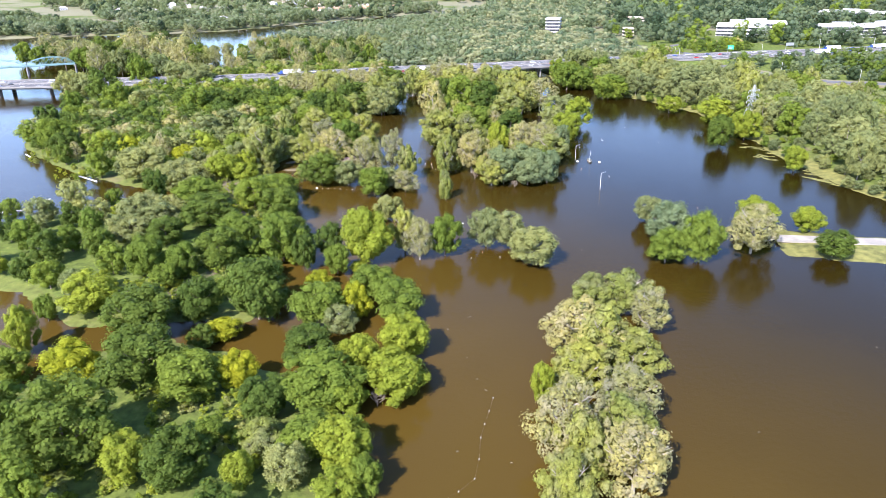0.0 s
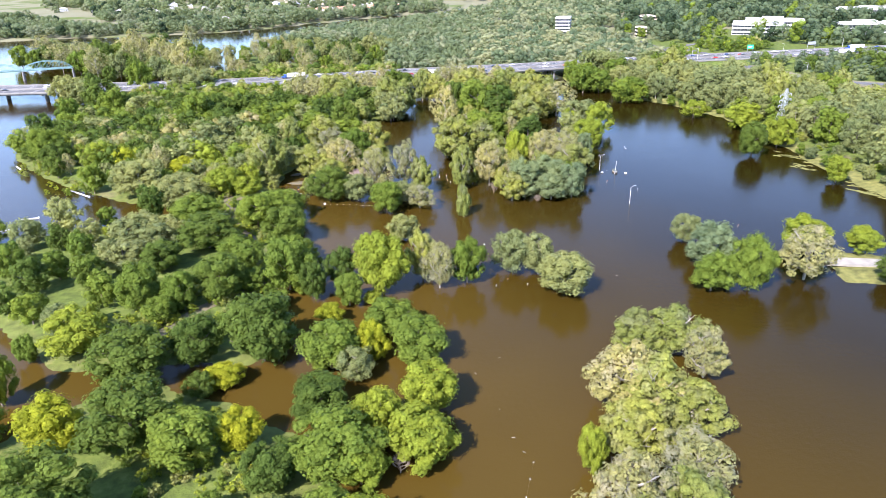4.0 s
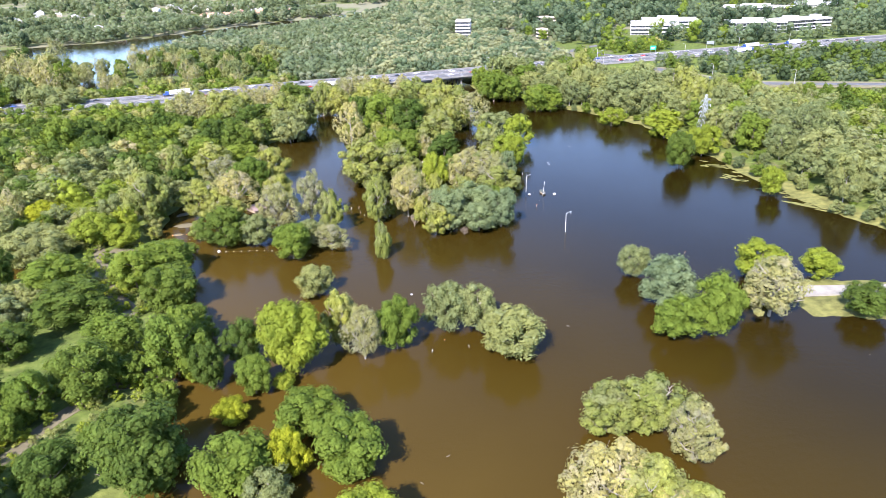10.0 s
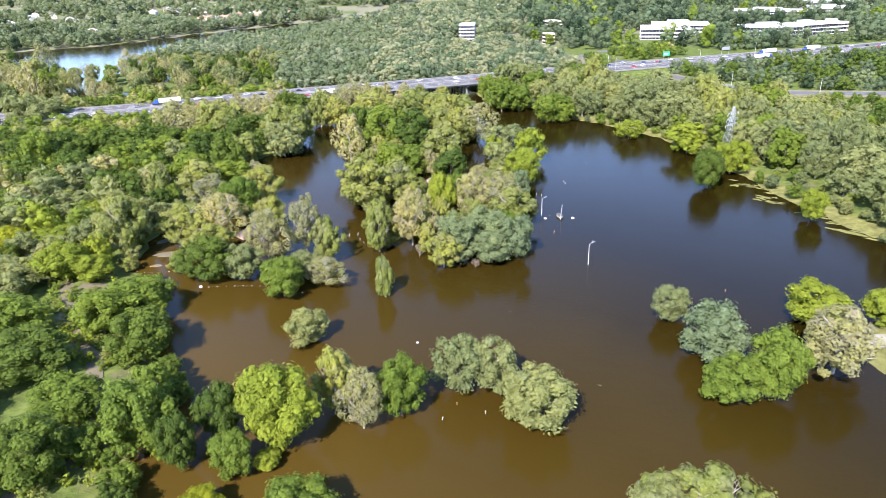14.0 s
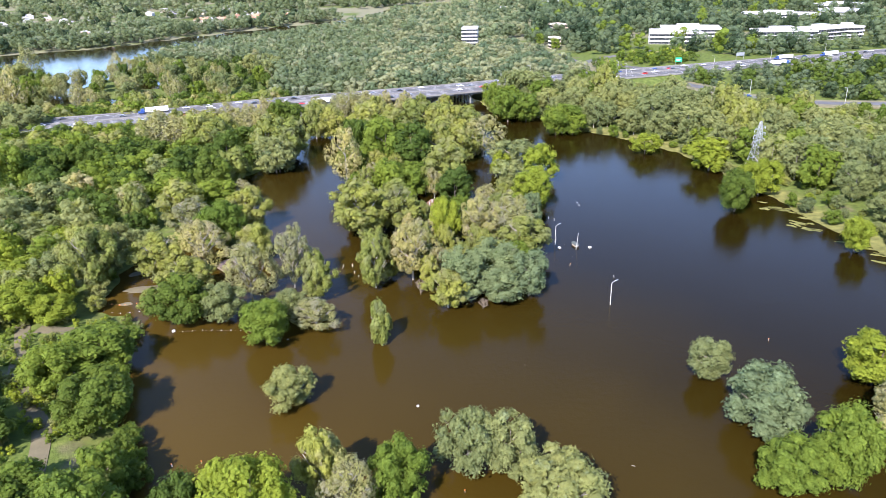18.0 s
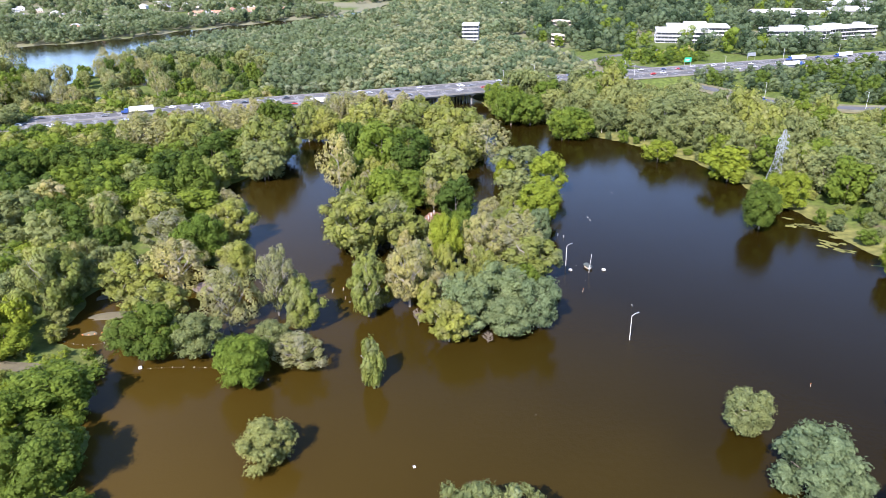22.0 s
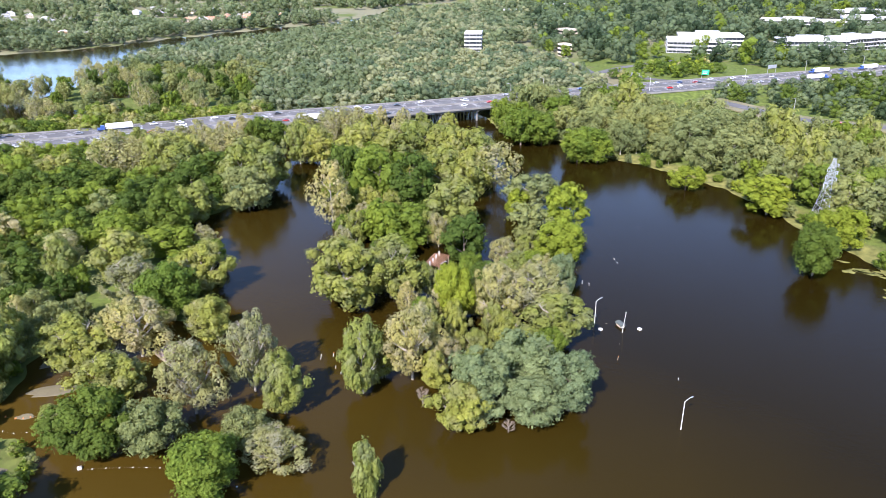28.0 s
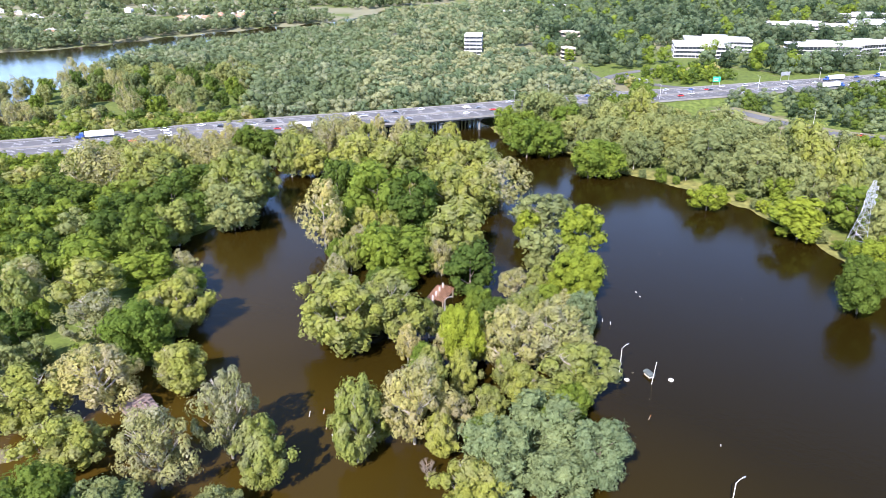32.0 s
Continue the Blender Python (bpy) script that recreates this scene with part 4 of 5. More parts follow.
# shrubs leaning over the waterline
rng = np.random.default_rng(83)
EAST_SHORE = curve([(100, 636), (99, 620), (128, 600), (142, 557), (166, 523), (181, 492), (184, 450), (188, 402), (190, 344), (199, 306), (206, 288), (240, 271)], 7.0)
WEST_SHORE = curve([(-57, 200), (-62, 216), (-65, 232), (-60, 246), (-58, 254), (-67, 283), (-75, 310)], 8.0)
LAGOON_SHORE = curve([(-93, 348), (-94, 368), (-93, 388), (-75, 402), (-51, 397), (-55, 440), (-71, 489), (-48, 513), (-47, 584), (-39, 604)], 8.0)
for line, table, odds in ((EAST_SHORE, dict(W=3, G=3, B=1.2, O=1), 0.8), (WEST_SHORE, dict(D=3, G=3), 0.5), (LAGOON_SHORE, dict(W=3, G=3, O=2), 0.75)):
    for x, y in line:
        weedy = line is EAST_SHORE and 325 < y < 425
        if rng.random() < (0.25 if weedy else odds):
            k = mixed(rng, table)
            r = rng.uniform(2.4, 4.6)
            tree(k, float(x) + rng.uniform(-2, 2.5), float(y) + rng.uniform(-2, 2), r, r * rng.uniform(1.4, 2.0), False, "shrubs along the shore")

# woods beyond, too many to count: one mesh for each stretch and colour


def far_woods(name, spots, rng, kind, label, size, leaves=56, lobes=9, leaf=0.095):
    """Many small crowns joined in one mesh, each of boughs and leaves."""
    habit = KINDS[kind][1] if kind in KINDS else {"N": "spire", "V": "mop"}.get(kind, "oak")
    kits = []
    for _ in range(4):
        keep = HABIT[habit].copy()
        HABIT[habit].update(lobes=lobes, size=(0.36, 0.56) if lobes < 12 else (0.26, 0.44), leaf=leaf)
        v, q, v2, t = crown_arrays(rng, habit, leaves)
        HABIT[habit].update(keep)
        tri = np.vstack([q[:, [0, 1, 2]], q[:, [0, 2, 3]], t[rng.random(len(t)) < 0.8] + len(v)])
        kits.append((np.vstack([v, v2]), tri))
    vs, ts, o = [], [], 0
    at = np.array(spots)
    for (x, y), z in zip(spots, np.maximum(land_height(at[:, 0], at[:, 1]), 0)):
        v, t = kits[int(rng.integers(4))]
        r = size * rng.uniform(0.8, 1.2)
        hh = r * rng.uniform(0.68, 0.95)
        lift = hh * rng.uniform(0.95, 1.2)
        a = rng.uniform(0, 6.28)
        c, s = math.cos(a), math.sin(a)
        vs.append(np.stack([x + (v[:, 0] * c - v[:, 1] * s) * r, y + (v[:, 0] * s + v[:, 1] * c) * r, z + lift + v[:, 2] * hh], 1))
        ts.append(t + o)
        o += len(v)
    if not vs:
        return
    ob = new(name, arr_mesh(name, np.vstack(vs), np.vstack(ts), [LEAF[kind]]))
    tagged(ob, label, "woodland", kind="stuff")


# willow scrub on the weedy east bank
rng = np.random.default_rng(71)
for i in range(34):
    y = rng.uniform(298, 446)
    x = 195 + 12 * max(0, (345 - y) / 45) + abs(rng.normal()) * 7
    r = rng.uniform(1.8, 4.2)
    if ground_z(x, y) > 0.2 and abs(x - 195.5) + abs(y - 441.5) > 12:
        tree("WWOGB"[int(rng.integers(5))], float(x), float(y), r, r * rng.uniform(1.3, 2.4), False, "shrubs along the shore")


# brambles and saplings in the clearings
rng = np.random.default_rng(61)
low = {"G": [], "B": [], "O": []}
for cx, cy, cr in CLEARINGS:
    for _ in range(int(cr * (7 if cy < 150 else 3.2))):
        a, d = rng.uniform(0, 6.28), cr * math.sqrt(rng.random()) * 1.15
        if rng.random() < 0.3 + d / cr * 0.6:
            low["GBO"[int(rng.integers(3))]].append((cx + d * math.cos(a), cy + d * math.sin(a)))
for x, y in (np.array([rng.uniform(-125, -35, 160), rng.uniform(98, 250, 160)]).T):
    if ground_z(x, y) > 0.3:
        low["GB"[int(rng.integers(2))]].append((float(x), float(y)))
for kind, s in low.items():
    far_woods("undergrowth", s, rng, kind, "low bramble and sapling undergrowth on the bank", 1.7, 60, 6, 0.14)
for kind, s in REST.items():
    far_woods("woodland", s, np.random.default_rng(31), kind, {"W": "grey-green willow woods on the flats", "O": "olive cottonwoods beside the freeway"}.get(kind, "green woods on the river flats"), 7.4, 330, 15, 0.078)

def in_view(x, y):
    return -0.62 * y - 45 < x < (1.0 * y - 90 if y > 560 else 0.62 * y + 70)


BUILT = []  # places kept free of far trees: x, y, radius


def woods(poly, step, seed, table, label, size, where=None):
    spots, rng = scatter(poly, step, seed, 0.3)
    piles = {}
    at = np.array(spots)
    free = to_line(at[:, 0], at[:, 1], FREEWAY_LINE) > 24
    free &= np.array([in_view(x, y) and (where is None or where(x, y)) for x, y in spots])
    for p, h in RAMPS:
        free &= to_line(at[:, 0], at[:, 1], p) > h + size
    for a, b, c in BUILT:
        free &= np.hypot(at[:, 0] - a, at[:, 1] - b) > c
    for (x, y), ok in zip(spots, free):
        if not ok:
            continue
        piles.setdefault(mixed(rng, table), []).append((x, y))
    for kind, s in piles.items():
        far_woods("far_woods", s, rng, kind, label, size)

BUILT += [(64, 1130, 11), (70, 1160, 12), (74, 1190, 12), (79, 1220, 13), (83, 1250, 13), (88, 1280, 12), (148, 1003, 24), (146, 980, 18), (390, 900, 32), (365, 905, 20), (505, 872, 36), (470, 880, 28), (545, 878, 28), (402, 950, 72), (515, 905, 75), (155, 1035, 20), (590, 912, 40), (665, 1165, 95), (760, 1150, 70), (850, 1310, 80), (316, 1505, 34), (435, 1620, 40), (287, 1100, 20), (245, 960, 16), (207, 1010, 20)]


# oak and willow woods between freeway and river; F, U, V leaves are coloured for haze
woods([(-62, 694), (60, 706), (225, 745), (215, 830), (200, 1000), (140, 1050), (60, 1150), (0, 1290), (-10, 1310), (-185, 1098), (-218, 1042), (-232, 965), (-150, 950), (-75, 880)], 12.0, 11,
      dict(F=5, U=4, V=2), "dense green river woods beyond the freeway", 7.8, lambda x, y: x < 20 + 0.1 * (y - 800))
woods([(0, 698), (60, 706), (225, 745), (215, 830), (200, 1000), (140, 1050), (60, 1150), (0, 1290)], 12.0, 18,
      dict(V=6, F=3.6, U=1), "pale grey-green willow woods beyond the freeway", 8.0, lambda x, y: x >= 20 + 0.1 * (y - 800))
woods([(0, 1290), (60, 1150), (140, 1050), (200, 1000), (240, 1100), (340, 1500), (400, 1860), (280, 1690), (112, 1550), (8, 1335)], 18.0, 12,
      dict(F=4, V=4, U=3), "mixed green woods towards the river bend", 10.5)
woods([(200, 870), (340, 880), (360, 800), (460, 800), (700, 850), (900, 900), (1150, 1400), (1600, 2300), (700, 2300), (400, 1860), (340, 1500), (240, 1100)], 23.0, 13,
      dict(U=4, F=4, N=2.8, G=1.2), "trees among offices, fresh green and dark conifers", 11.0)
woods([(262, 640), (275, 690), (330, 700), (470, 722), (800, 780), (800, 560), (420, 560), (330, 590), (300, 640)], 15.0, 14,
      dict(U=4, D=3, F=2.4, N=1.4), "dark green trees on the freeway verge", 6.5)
woods([(232, 780), (250, 835), (330, 850), (340, 775), (280, 770)], 12.0, 15, dict(D=3, G=2, B=1, P=1), "trees inside the freeway ramp", 6.0)
TOWN = [(-150, 1590, 75), (-200, 1560, 50), (-90, 1630, 50), (-380, 1310, 40), (-250, 1520, 30), (-560, 1560, 90), (-330, 1800, 110)]
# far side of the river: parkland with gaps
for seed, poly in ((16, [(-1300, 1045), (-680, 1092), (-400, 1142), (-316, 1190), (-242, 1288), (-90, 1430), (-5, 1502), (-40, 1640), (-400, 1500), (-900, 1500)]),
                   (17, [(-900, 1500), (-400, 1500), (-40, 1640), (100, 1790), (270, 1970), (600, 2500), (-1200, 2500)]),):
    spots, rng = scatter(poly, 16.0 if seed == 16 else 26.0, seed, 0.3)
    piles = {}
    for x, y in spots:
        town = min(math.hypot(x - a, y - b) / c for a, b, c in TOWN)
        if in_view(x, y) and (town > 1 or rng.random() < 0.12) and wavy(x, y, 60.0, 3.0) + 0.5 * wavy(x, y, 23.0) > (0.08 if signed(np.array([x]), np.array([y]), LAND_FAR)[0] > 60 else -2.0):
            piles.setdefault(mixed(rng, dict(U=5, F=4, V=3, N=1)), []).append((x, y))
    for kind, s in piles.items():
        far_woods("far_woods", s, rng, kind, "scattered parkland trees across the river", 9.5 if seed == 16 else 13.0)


# the flooded park beyond the freeway: single trees standing in water
def park(poly, step, seed, table, big):
    rng = np.random.default_rng(seed)
    p = np.array(poly)
    for x in np.arange(p[:, 0].min(), p[:, 0].max(), step):
        for y in np.arange(p[:, 1].min(), p[:, 1].max(), step):
            a, b = x + rng.uniform(-0.42, 0.42) * step, y + rng.uniform(-0.42, 0.42) * step
            near = to_line(np.array([a]), np.array([b]), FREEWAY_LINE)[0] < 24
            if signed(np.array([a]), np.array([b]), poly)[0] > 0 and in_view(a, b) and not near:
                grow(mixed(rng, table), a, b, rng, big, False, "trees of the park beyond the freeway")


park([(-250, 690), (-60, 720), (-70, 900), (-130, 930), (-240, 945), (-262, 800)], 20.0, 21, dict(W=5, D=2, G=2, P=3), 1.15)
park([(-480, 790), (-440, 840), (-330, 850), (-262, 810), (-250, 690), (-330, 690), (-400, 760)], 17.0, 22, dict(W=5, D=3, P=2.5, G=2), 1.8)

# ---- things in and along the water ----
def lamp_post(x, y, top, arm, turn, label="pale steel street lamp rising from the flood water"):
    ob = thing("street_lamp", pose(x, y, 0, 0, 0, turn), label, "street lamp", "street lamps in the water")
    bm = bmesh.new()
    rod(bm, (0, 0, -1.5), (0, 0, top - 0.5), 0.15, 0.10, 10)
    part("pole", bm, M_POLE, ob)
    bm = bmesh.new()
    last = Vector((0, 0, top - 0.55))
    for k in range(1, 6):
        p = Vector((arm * k / 5, 0, top - 0.55 + 0.65 * math.sin(k / 5 * 1.5)))
        rod(bm, last, p, 0.075, 0.07, 8)
        last = p
    part("arm", bm, M_POLE, ob)
    bm = bmesh.new()
    box(bm, arm - 0.1, -0.17, top - 0.02, arm + 0.75, 0.17, top + 0.16, 0.05)
    part("lamp_head", bm, M_STEEL, ob, "grey lamp head")
    return ob


lamp_post(75.0, 320.0, 8.4, 1.9, 20)
lamp = lamp_post(72.2, 373.2, 8.2, 1.9, 25)
bm = bmesh.new()
box(bm, -0.2, -0.45, 2.6, 0.1, 0.1, 3.3, 0.03)
part("switch_box", bm, M_STEEL, lamp, "grey metal box on the pole")
lamp_post(67.3, 449.0, 7.6, 1.6, 180)
lamp_post(29.4, 410.0, 7.6, 1.6, 15)

kiosk = thing("pay_kiosk", pose(79.6, 370.6, -0.4, 0, 0, 12) @ Matrix.Diagonal((0.64, 0.6, 0.7, 1)), "half-drowned grey kiosk with a rounded roof", "kiosk")
bm = bmesh.new()
box(bm, -1.3, -2.0, -1.5, 1.3, 2.0, 1.5, 0.06)
part("body", bm, M_TAN, kiosk)
bm = bmesh.new()
v0, v1 = [], []
for k in range(9):
    a = math.pi * k / 8
    v0.append(bm.verts.new((-1.6 * math.cos(a), -2.5, 1.5 + 0.95 * math.sin(a))))
    v1.append(bm.verts.new((-1.6 * math.cos(a), 2.5, 1.5 + 0.95 * math.sin(a))))
for k in range(8):
    bm.faces.new((v0[k], v0[k + 1], v1[k + 1], v1[k]))
bm.faces.new(v0[::-1]), bm.faces.new(v1), bm.faces.new((v0[0], v1[0], v1[8], v0[8]))
part("roof", bm, M_ROOF_GREEN, kiosk, "rounded grey-green roof")
bm = bmesh.new()
box(bm, -0.8, -2.06, 0.5, 0.8, -2.0, 1.3)
part("hatch", bm, M_WHITE, kiosk, "white hatch")
pole = thing("barrier_pole", pose(78.6, 366.6, 0, 0, 5, 0), "thin pale pole leaning beside the kiosk", "pole")
bm = bmesh.new()
rod(bm, (0, 0, -1.5), (0, 0, 6.6), 0.12, 0.08, 8)
part("shaft", bm, M_POLE, pole)
bm = bmesh.new()
rod(bm, (0, 0, 6.6), (0, 0, 6.9), 0.16, 0.10, 8)
part("cap", bm, M_POLE, pole)

# square white floats and small markers
bm = bmesh.new()
box(bm, -0.55, -0.55, -0.3, 0.55, 0.55, 0.55, 0.14)
float_me = bpy.data.meshes.new("drum")
bm.to_mesh(float_me)
bm.free()
float_me.materials.append(M_BUOY)
bm = bmesh.new()
bmesh.ops.create_uvsphere(bm, u_segments=10, v_segments=6, radius=0.18, matrix=Matrix.Translation((0, 0, 0.62)))
cap_float = bpy.data.meshes.new("knob")
bm.to_mesh(cap_float)
bm.free()
cap_float.materials.append(M_STEEL)
for x, y, k in ((72.7, 369.2, 1.0), (84.4, 367.4, 1.0), (7.3, 275.5, 0.55), (-63.8, 327.4, 0.9), (96.2, 419.4, 0.4), (96.1, 416.0, 0.4)):
    ob = thing("marker_float", pose(x, y, 0, 0, 0, 20) @ Matrix.Diagonal((k, k, k, 1)), "square white marker float on the water", "float", "marker floats")
    share("drum", float_me, ob)
    share("knob", cap_float, ob)
rng = np.random.default_rng(5)
for x, y, h in ((9.4, 237.4, 1.1), (20.4, 238, 0.9), (-11.2, 365.7, 1.6), (-7.7, 366.4, 1.6), (77.6, 401.1, 1.3), (79.4, 399.0, 1.3), (71.5, 352.1, 1.4), (83.8, 339.9, 0.9), (100, 249, 1.1), (14, 243, 0.8),
                (-7, 360, 1.0), (-5.5, 357, 0.8), (112, 290, 0.9), (-53, 244, 1.0), (-50.5, 262, 0.9), (-44, 262, 0.8), (-20, 216, 0.9), (0, 262, 0.5)):
    ob = thing("marker_post", pose(x, y, 0, rng.uniform(-14, 14), rng.uniform(-14, 14), 0), "short weathered post tilting out of the water", "post", "posts in the water")
    bm = bmesh.new()
    rod(bm, (0, 0, -1.2), (0, 0, h * 0.8), 0.10, 0.08, 7)
    part("post", bm, M_TIMBER if rng.random() < 0.5 else M_POLE, ob)
    bm = bmesh.new()
    rod(bm, (0, 0, h * 0.8), (0, 0, h * 0.8 + 0.16), 0.13, 0.10, 7)
    part("cap", bm, M_BUOY if rng.random() < 0.6 else M_ORANGE, ob)
# driftwood
for i in range(22):
    x, y = rng.uniform(0, 150), rng.uniform(115, 470)
    if i < 4:
        x, y = rng.uniform(-4, 16), rng.uniform(105, 160)
    if ground_z(x, y) > -0.4 or min(math.hypot(x - a, y - b) - c for a, b, c in STANDING) < 1.5:
        continue
    ob = thing("driftwood", pose(x, y, 0.02, 0, 0, rng.uniform(0, 360)), "pale broken branch floating on the water", "branch", "floating driftwood")
    bm = bmesh.new()
    ln = rng.uniform(0.2, 0.6)
    rod(bm, (-ln, 0, 0), (0, 0.1, 0.06), 0.04, 0.06, 5)
    rod(bm, (0, 0.1, 0.06), (ln, -0.15 * ln, 0.02), 0.06, 0.02, 5)
    rod(bm, (0, 0.1, 0.06), (ln * 0.5, 0.5 * ln, 0.16), 0.04, 0.015, 5)
    part("branch", bm, M_BARK_PALE, ob)


def float_line(points, gap, label, size=0.10, mat=M_BUOY):
    """A rope with floats on the water."""
    ob = thing("float_line", Matrix.Identity(4), label, "float line", "float lines")
    line = curve(points, gap)
    bm = bmesh.new()
    for a, b in zip(line[:-1], line[1:]):
        rod(bm, (*a, 0.06), (*b, 0.02), 0.005, sides=3)
    part("rope", bm, M_TIMBER, ob)
    bm = bmesh.new()
    rod(bm, (-0.2, 0, 0), (0.2, 0, 0), size, size * 0.8, 7)
    me = bpy.data.meshes.new("float")
    bm.to_mesh(me)
    bm.free()
    me.materials.append(mat)
    for x, y in line:
        share("float", me, ob, pose(x, y, 0.08, 0, 0, rng.uniform(0, 180)))


float_line([(-92, 352), (-86, 349.5), (-82.5, 349.4), (-78.4, 350.4), (-74, 352)], 2.4, "rope with orange floats across the flooded lagoon", 0.2, M_ORANGE)
float_line([(-90, 346), (-84, 343.2), (-78, 343.4)], 2.4, "rope with pale floats across the flooded lagoon")
float_line([(-64, 327), (-52, 326), (-40, 323), (-28, 316)], 3.0, "thin rope with pale floats along the trees")
float_line([(12, 148), (8, 132), (6, 118), (-2, 111)], 5.0, "drooping rope with small white floats")
float_line([(27, 118), (24, 108), (20, 98)], 3.2, "rope with small white floats beside the cottonwoods")
for a, b in (((-197.4, 313.0), (-190.4, 315.2)), ((-214, 293), (-192.5, 301.5)), ((-196.0, 354.8), (-181.3, 344.0)), ((-250.2, 401.5), (-243.8, 394.8))):
    ob = thing("boom_log", Matrix.Identity(4), "long white debris boom floating on the river", "boom", "river booms")
    bm = bmesh.new()
    rod(bm, (*a, 0.1), (*b, 0.1), 0.32, sides=8)
    part("tube", bm, M_BUOY, ob)
    bm = bmesh.new()
    rod(bm, (*b, -0.2), (*b, 0.8), 0.3, 0.2, 8)
    part("end_buoy", bm, M_BUOY, ob)
# weedy mud bars by the right bank and sandbars in the lagoon
for x, y, rx, ry, a, mat in ((-81, 361, 7.5, 3.2, 10, M_SAND), (-86, 376, 5, 2.0, 30, M_SAND), (-84, 350, 2.6, 1.2, 0, M_SAND), (-77, 329, 4.5, 2.2, 15, M_GROUND), (186, 330, 9, 1.6, -50, M_GROUND),
                             (194, 318, 8, 1.5, -40, M_GROUND), (205, 345, 8, 2.2, -30, M_GROUND), (193, 378, 6, 2.5, 80, M_GROUND), (198, 352, 7, 1.5, -60, M_GROUND), (-43, 240, 3, 1.5, 60, M_SAND)):
    bm = bmesh.new()
    n = 28
    top = [bm.verts.new((rx * (1 + 0.18 * math.sin(3 * t + x) + 0.1 * math.sin(7 * t)) * math.cos(t) * 0.8, ry * (1 + 0.2 * math.sin(2 * t + y)) * math.sin(t) * 0.8, 0.12)) for t in (6.2832 * k / n for k in range(n))]
    low = [bm.verts.new((v.co.x * 1.3, v.co.y * 1.3, -0.2)) for v in top]
    bm.faces.new(top)
    for k in range(n):
        bm.faces.new((low[k], low[(k + 1) % n], top[(k + 1) % n], top[k]))
    bar = part("mud_bar", bm, mat, None)
    bar.matrix_basis = pose(x, y, 0, 0, 0, a)
    tagged(bar, "low bar just clear of the flood water", "sandbar", kind="structure")


# mats of pale water weed drifted against the east bank
rng = np.random.default_rng(97)
for i in range(46):
    t = rng.random()
    x, y = 183 + 26 * t * t + rng.normal() * 4 - 3, 402 - 95 * t + rng.normal() * 4
    rx, ry = rng.uniform(1.0, 3.6), rng.uniform(0.6, 1.5)
    bm = bmesh.new()
    n = 22
    top = []
    for k in range(n):
        u = 6.2832 * k / n
        j = 1 + 0.22 * math.sin(3 * u + i) + 0.16 * math.sin(5 * u + 2 * i) + rng.uniform(-0.1, 0.1)
        top.append(bm.verts.new((rx * j * math.cos(u), ry * j * math.sin(u), 0.05)))
    low = [bm.verts.new((v.co.x * 1.08, v.co.y * 1.08, -0.15)) for v in top]
    bm.faces.new(top)
    for k in range(n):
        bm.faces.new((low[k], low[(k + 1) % n], top[(k + 1) % n], top[k]))
    mat = part("weed_mat", bm, M_GROUND, None)
    mat.matrix_basis = pose(x, y, 0, 0, 0, rng.uniform(-75, -25))
    tagged(mat, "yellow-green mat of water weed floating by the bank", "weed mat", group="floating weed mats")


# ---- drowned park buildings ----
def shed(x, y, turn, lx, ly, eave, ridge, roof_mat, label, wall_mat=M_TIMBER, hatches=0):
    ob = thing("park_shed", pose(x, y, 0, 0, 0, turn), label, "shed")
    bm = bmesh.new()
    box(bm, -lx / 2 + 0.5, -ly / 2 + 0.5, -1.5, lx / 2 - 0.5, ly / 2 - 0.5, eave)
    part("wall", bm, wall_mat, ob)
    for s in (1, -1):
        bm = bmesh.new()
        a = [(-lx / 2, 0, ridge), (lx / 2, 0, ridge), (lx / 2, s * ly / 2, eave), (-lx / 2, s * ly / 2, eave)]
        up = [bm.verts.new(p) for p in a]
        dn = [bm.verts.new((p[0], p[1], p[2] - 0.18)) for p in a]
        bm.faces.new(up), bm.faces.new(dn[::-1])
        for k in range(4):
            bm.faces.new((up[k], up[(k + 1) % 4], dn[(k + 1) % 4], dn[k]))
        bmesh.ops.recalc_face_normals(bm, faces=bm.faces)
        slope = part("roof", bm, roof_mat, ob)
        # courses of shingles
        for j in range(1, 9):
            t = j / 9
            bm = bmesh.new()
            yy, zz = s * ly / 2 * t, ridge + (eave - ridge) * t
            box(bm, -lx / 2, yy - 0.05, zz + 0.005, lx / 2, yy + 0.05, zz + 0.05)
            part("shingle_course", bm, roof_mat, slope)
    bm = bmesh.new()
    rod(bm, (-lx / 2, 0, ridge + 0.04), (lx / 2, 0, ridge + 0.04), 0.12, sides=6)
    part("ridge_cap", bm, roof_mat, ob)
    for k in range(hatches):
        bm = bmesh.new()
        box(bm, -1.6 + 2.4 * k, -ly * 0.24, ridge - 0.75 - 0.1 * k, -0.8 + 2.4 * k, -ly * 0.24 + 0.55, ridge - 0.2 - 0.1 * k, 0.03)
        part("roof_vent", bm, M_ROOF_SHINGLE, ob, "dark roof vent")
    return ob


shed(-54.0, 374.8, 38, 7.2, 8.2, 1.3, 3.0, M_ROOF_PINK, "drowned park shed with a faded pinkish shingle roof", hatches=2)
shed(-88, 402, 20, 6.0, 5.0, 1.8, 3.0, M_ROOF_GREY, "low grey-roofed hut among the trees")
hut = shed(40.4, 491.5, 10, 7.5, 6.0, 2.0, 3.4, M_ROOF_PINK, "pale-roofed park restroom among the trees", M_WHITE)
